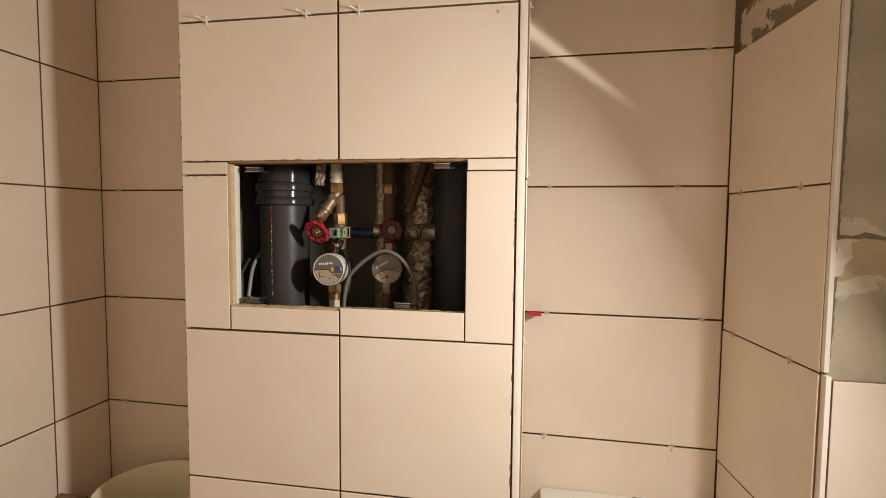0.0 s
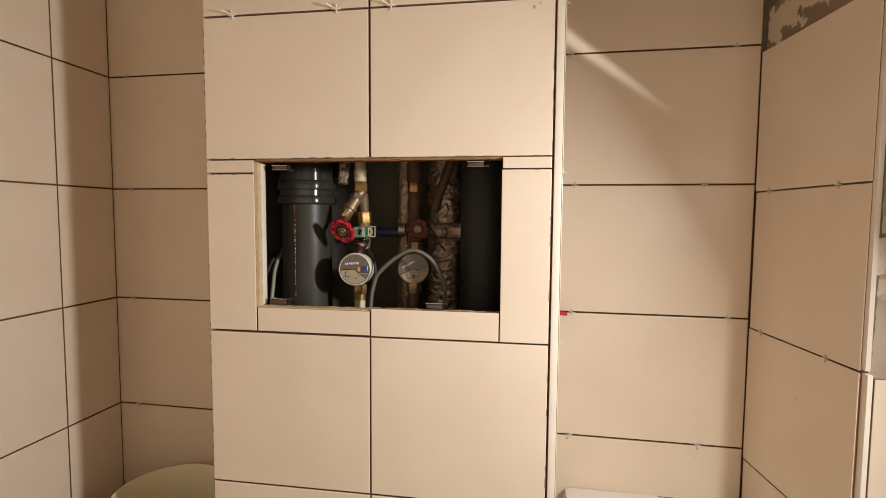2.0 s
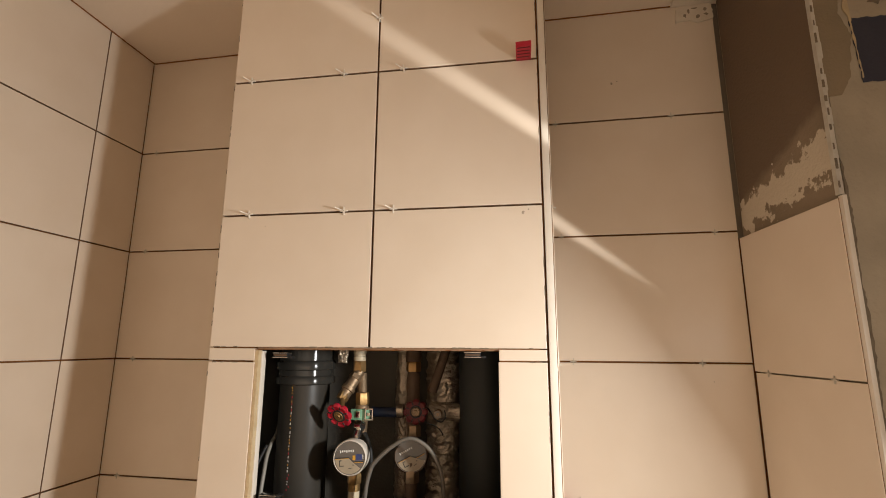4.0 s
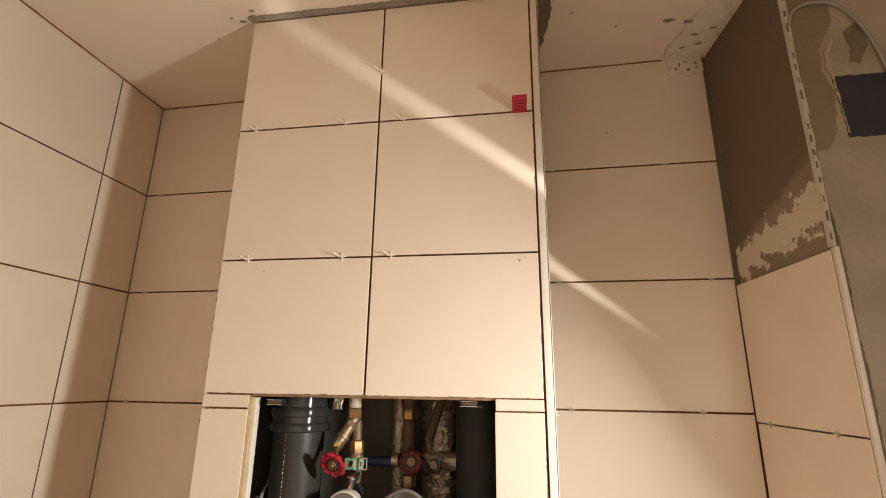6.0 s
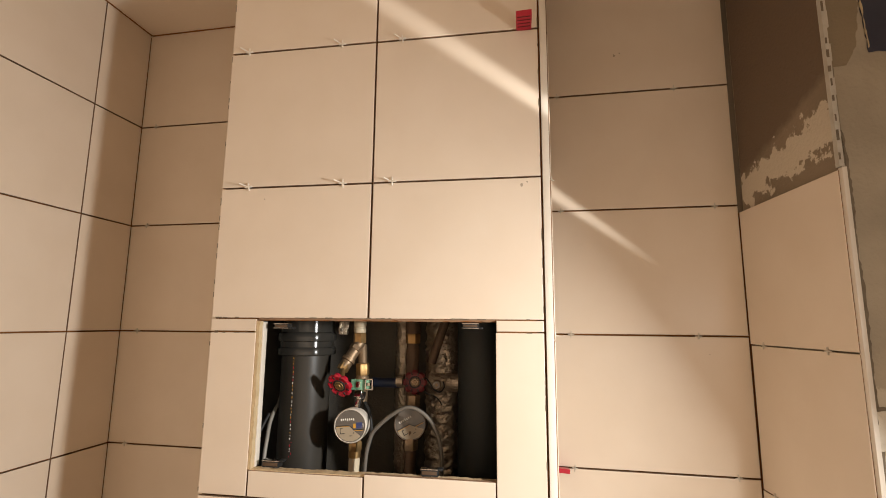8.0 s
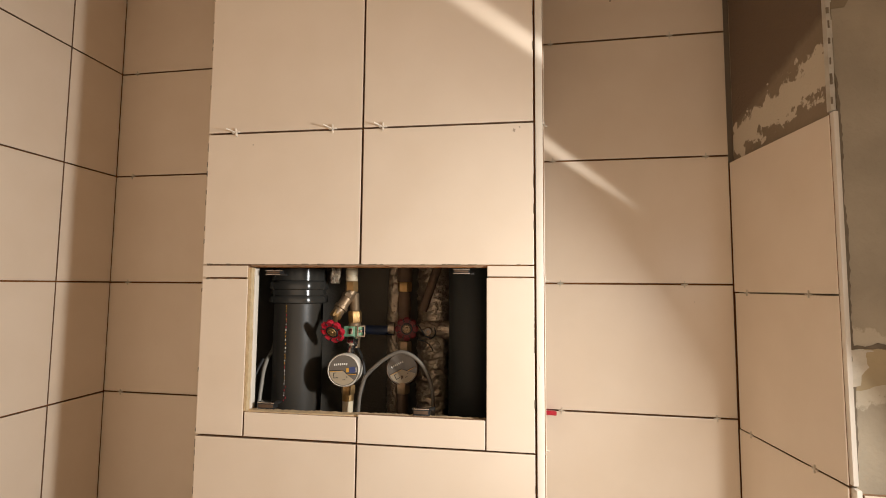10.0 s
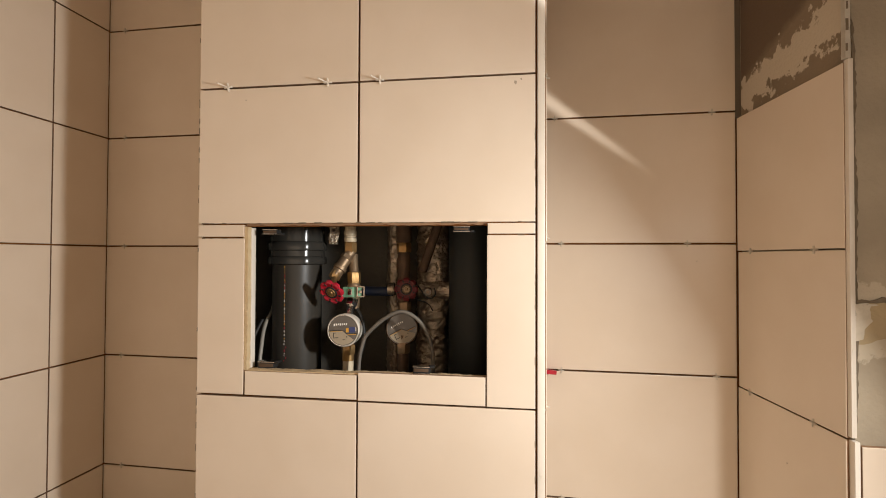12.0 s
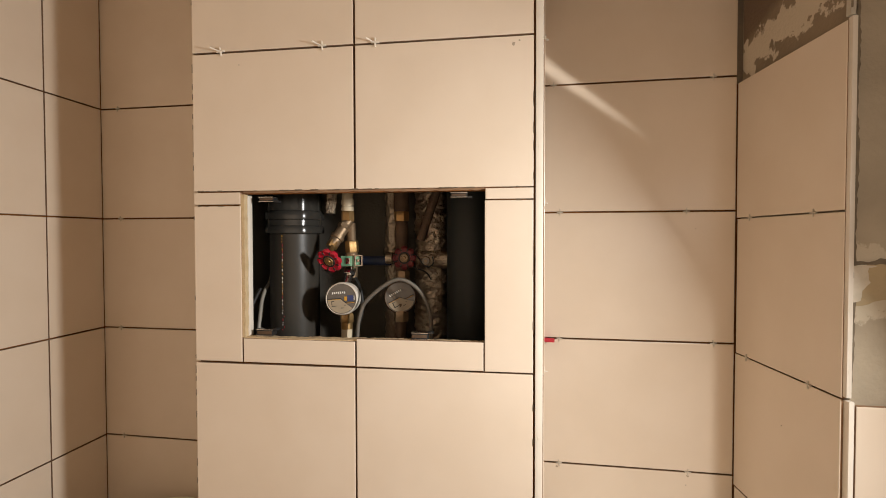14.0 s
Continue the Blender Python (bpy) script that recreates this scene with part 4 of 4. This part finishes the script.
part("plaster_ridge", blob(bmesh.new(), pf, [(0.694, 1.6505), (0.703, 1.6520), (0.709, 1.6500), (0.700, 1.6485)], 0.0020, 0.0008, 49), PALE_PUTTY, wall_east, "pale flake of plaster")
part("plaster_ridge", blob(bmesh.new(), pf, [(0.716, 2.262), (0.722, 2.250), (0.724, 2.205), (0.727, 2.150), (0.7287, 2.150), (0.7260, 2.21), (0.7248, 2.252), (0.724, 2.285), (0.735, 2.31), (0.731, 2.316), (0.719, 2.29)], 0.0012, 0.0009, 50), BAND_PUTTY, wall_east, "tan ridge of dried putty")
part("plaster_hole", blob(bmesh.new(), pf, [(0.75, 2.325), (0.773, 2.341), (0.782, 2.3), (0.765, 2.268), (0.751, 2.272), (0.757, 2.295)], 0.0006, 0.0015, 46), STAIN, wall_east, "dark broken spot in the plaster")
cable("cable", [(0.679, -0.024, 2.352), (0.686, -0.024, 2.374), (0.706, -0.024, 2.389), (0.735, -0.024, 2.390), (0.762, -0.024, 2.372), (0.783, -0.024, 2.333), (0.796, -0.024, 2.282), (0.806, -0.024, 2.21)], 0.0028, PALE_CABLE, "pale cable looped on the bare plaster wall")

# ---- ceiling details ----
down = Matrix(((1, 0, 0, 0), (0, -1, 0, 0), (0, 0, -1, CEIL), (0, 0, 0, 1)))
tagged(part("plaster_patch", blob(bmesh.new(), down, [(0.572, -0.242), (0.652, -0.240), (0.66, -0.17), (0.665, -0.08), (0.66, 0.015), (0.645, 0.03), (0.612, -0.02), (0.60, -0.09), (0.585, -0.15), (0.57, -0.20)], 0.006, 0.003, 51), WHITE_PUTTY), "rough patch of pale plaster in the ceiling corner", "plaster patch", "plaster patches")
tagged(part("plaster_patch", blob(bmesh.new(), north, [(0.577, 2.457), (0.60, 2.461), (0.625, 2.455), (0.652, 2.459), (0.652, 2.4985), (0.583, 2.4985)], 0.0125, 0.0025, 52), WHITE_PUTTY), "rough pale plaster smeared over the top of the tiles", "plaster patch", "plaster patches")
for n, (u, v, a, b) in enumerate(((0.598, 2.470, 0.003, 0.006), (0.606, 2.480, 0.003, 0.005), (0.624, 2.466, 0.005, 0.004), (0.638, 2.482, 0.004, 0.006), (0.640, 2.470, 0.005, 0.003), (0.616, 2.486, 0.008, 0.002))):
    rr = random.Random(n + 90)
    pts = [(u + a * math.cos(q) * rr.uniform(0.5, 1.2), v + b * math.sin(q) * rr.uniform(0.5, 1.2)) for q in (k * math.pi / 4 for k in range(8))]
    tagged(part("plaster_chip", blob(bmesh.new(), north, pts, 0.0132, 0.0006, 95 + n), CHIP), "small dark hole in the pale plaster", "plaster chip", "ceiling chips")
for n, (x, y, r) in enumerate(((0.552, 0.118, 0.012), (0.588, 0.120, 0.014), (0.612, 0.16, 0.008), (0.63, 0.19, 0.009), (0.645, 0.145, 0.007), (0.60, 0.2, 0.006), (-0.30, 0.0, 0.009), (-0.318, -0.012, 0.006), (-0.265, -0.025, 0.007), (-0.38, 0.04, 0.003), (0.36, 0.07, 0.003), (0.45, 0.12, 0.003))):
    rr = random.Random(n)
    r *= 0.7
    pts = [(x + r * math.cos(a) * rr.uniform(0.6, 1.8), -y + r * math.sin(a) * rr.uniform(0.3, 0.9)) for a in (k * math.pi / 4 for k in range(8))]
    hang = 0.0062 if 0.585 < x < 0.66 else 0.0
    low = Matrix.Translation((0, 0, -hang)) @ down
    tagged(part("plaster_chip", blob(bmesh.new(), low, pts, 0.0012, 0.0008, 60 + n), CHIP), "small dark chipped spot on the ceiling plaster", "plaster chip", "ceiling chips")
tagged(part("plaster_crack", blob(bmesh.new(), down, [(0.294, -0.20), (0.306, -0.14), (0.318, -0.06), (0.31, 0.0), (0.294, 0.004)], 0.005, 0.003, 81), STAIN), "dark crack where the shaft meets the ceiling", "plaster crack")
tagged(part("plaster_seam", blob(bmesh.new(), down, [(-0.28, 0.012), (-0.1, 0.010), (0.1, 0.012), (0.286, 0.010), (0.286, 0.0), (-0.28, 0.0)], 0.006, 0.0015, 82), ADHESIVE), "rough grey seam between ceiling and shaft", "plaster seam")

# thin ragged brown strips where the tiles meet the ceiling
def ceiling_strip(name, a, b, across):
    bm = bmesh.new()
    ragged(bm, a, b, across, (0, 0, -0.0026), random.Random(len(name)), 0.0004)
    tagged(part(name, bm, JOINT), "thin ragged brown strip between tiles and ceiling", "seam", kind="structure")


ceiling_strip("trim_1", (LEFT - 0.001, -1.19, CEIL), (LEFT - 0.001, BACK - 0.002, CEIL), (0.0030, 0, 0))
ceiling_strip("trim_2", (LEFT + 0.003, back_at(LEFT) + 0.001, CEIL), (-0.274, back_at(-0.274) + 0.001, CEIL), (0, -0.0030, 0))
ceiling_strip("trim_3", (0.288, back_at(0.288) + 0.001, CEIL), (0.572, back_at(0.572) + 0.001, CEIL), (0, -0.0026, 0))

# small marks on the tiles
for n, (m, u, v, r) in enumerate(((sm, 0.243, 1.984, 0.004), (sm, 0.252, 1.988, 0.002), (north, 0.44, 2.33, 0.003), (north, 0.452, 2.334, 0.002), (north, 0.585, 1.715, 0.0012), (east, 0.14, 1.40, 0.0012), (north, 0.572, 1.224, 0.0015), (north, 0.331, 1.2425, 0.0028), (north, 0.5755, 1.2425, 0.0028), (west, 0.32, 1.985, 0.001), (west, 0.45, 1.33, 0.0012), (sm, -0.19, 1.975, 0.0009))):
    rr = random.Random(n + 200)
    pts = [(u + r * math.cos(a) * rr.uniform(0.4, 1.3), v + r * math.sin(a) * rr.uniform(0.3, 1.1)) for a in (k * math.pi / 4 for k in range(8))]
    tagged(part("adhesive_spot", blob(bmesh.new(), m, pts, 0.0087, 0.0004, n), SMUDGE), "small dried smudge of adhesive on a tile", "adhesive spot", "adhesive spots")

# ---- things low in the alcoves ----
def bucket(x, y, z, r, h):
    b = thing("bucket", (x, y, z), "large ivory plastic bucket, open and empty, on a stool", "bucket")
    prof = [(0.0, 0.0), (r * 0.74, 0.0), (r * 0.76, 0.006), (r * 0.97, h - 0.02), (r * 1.0, h - 0.018), (r * 1.0, h - 0.003), (r * 0.985, h), (r * 0.965, h), (r * 0.95, h - 0.004), (r * 0.735, 0.008), (0.0, 0.008)]
    part("body", lathe(bmesh.new(), prof, steps=72, cap=False), BUCKET, b)
    part("rim_band", lathe(bmesh.new(), [(r * 0.96, h - 0.06), (r * 0.985, h - 0.058), (r * 0.987, h - 0.05), (r * 0.965, h - 0.048)], steps=72, cap=False), BUCKET, b)


bucket(-0.470, 0.143, 0.90, 0.108, 0.222)
stool = thing("stool", (-0.46, 0.0, 0), "brown wooden stool under the bucket", "stool")
part("seat", box(bmesh.new(), (-0.16, -0.03, 0.87), (0.16, 0.245, 0.90), 0.004), WOOD, stool)
for sx in (-0.14, 0.11):
    for sy in (-0.04, 0.2):
        part("leg", box(bmesh.new(), (sx, sy, 0), (sx + 0.03, sy + 0.03, 0.87), 0.003), WOOD, stool)
board = thing("board", (-0.658, 0.13, 0), "brown upright board standing in the corner", "board")
part("panel", box(bmesh.new(), (-0.036, 0.0, 0.0), (0.032, 0.012, 1.083), 0.001), WOOD, board)

cistern = thing("cistern", (0.483, 0.16, 0.736), "white wall-hung toilet cistern with a rounded lid", "cistern")
part("tank", box(bmesh.new(), (-0.15, -0.07, 0), (0.15, 0.09, 0.375), 0.02), PORCELAIN, cistern)
part("lid", box(bmesh.new(), (-0.158, -0.078, 0.375), (0.158, 0.092, 0.41), 0.016), PORCELAIN, cistern)
part("lid_seam", box(bmesh.new(), (0.02, 0.0752, 0.4085), (0.105, 0.0766, 0.4108)), JOINT, cistern)
part("button", lathe(bmesh.new(), [(0.02, 0.40), (0.02, 0.412), (0.017, 0.4135)], steps=32), CHROME, cistern)
part("flush_pipe", rod(bmesh.new(), (0, 0, -0.72), (0, 0, 0.01), 0.022), PORCELAIN, cistern)
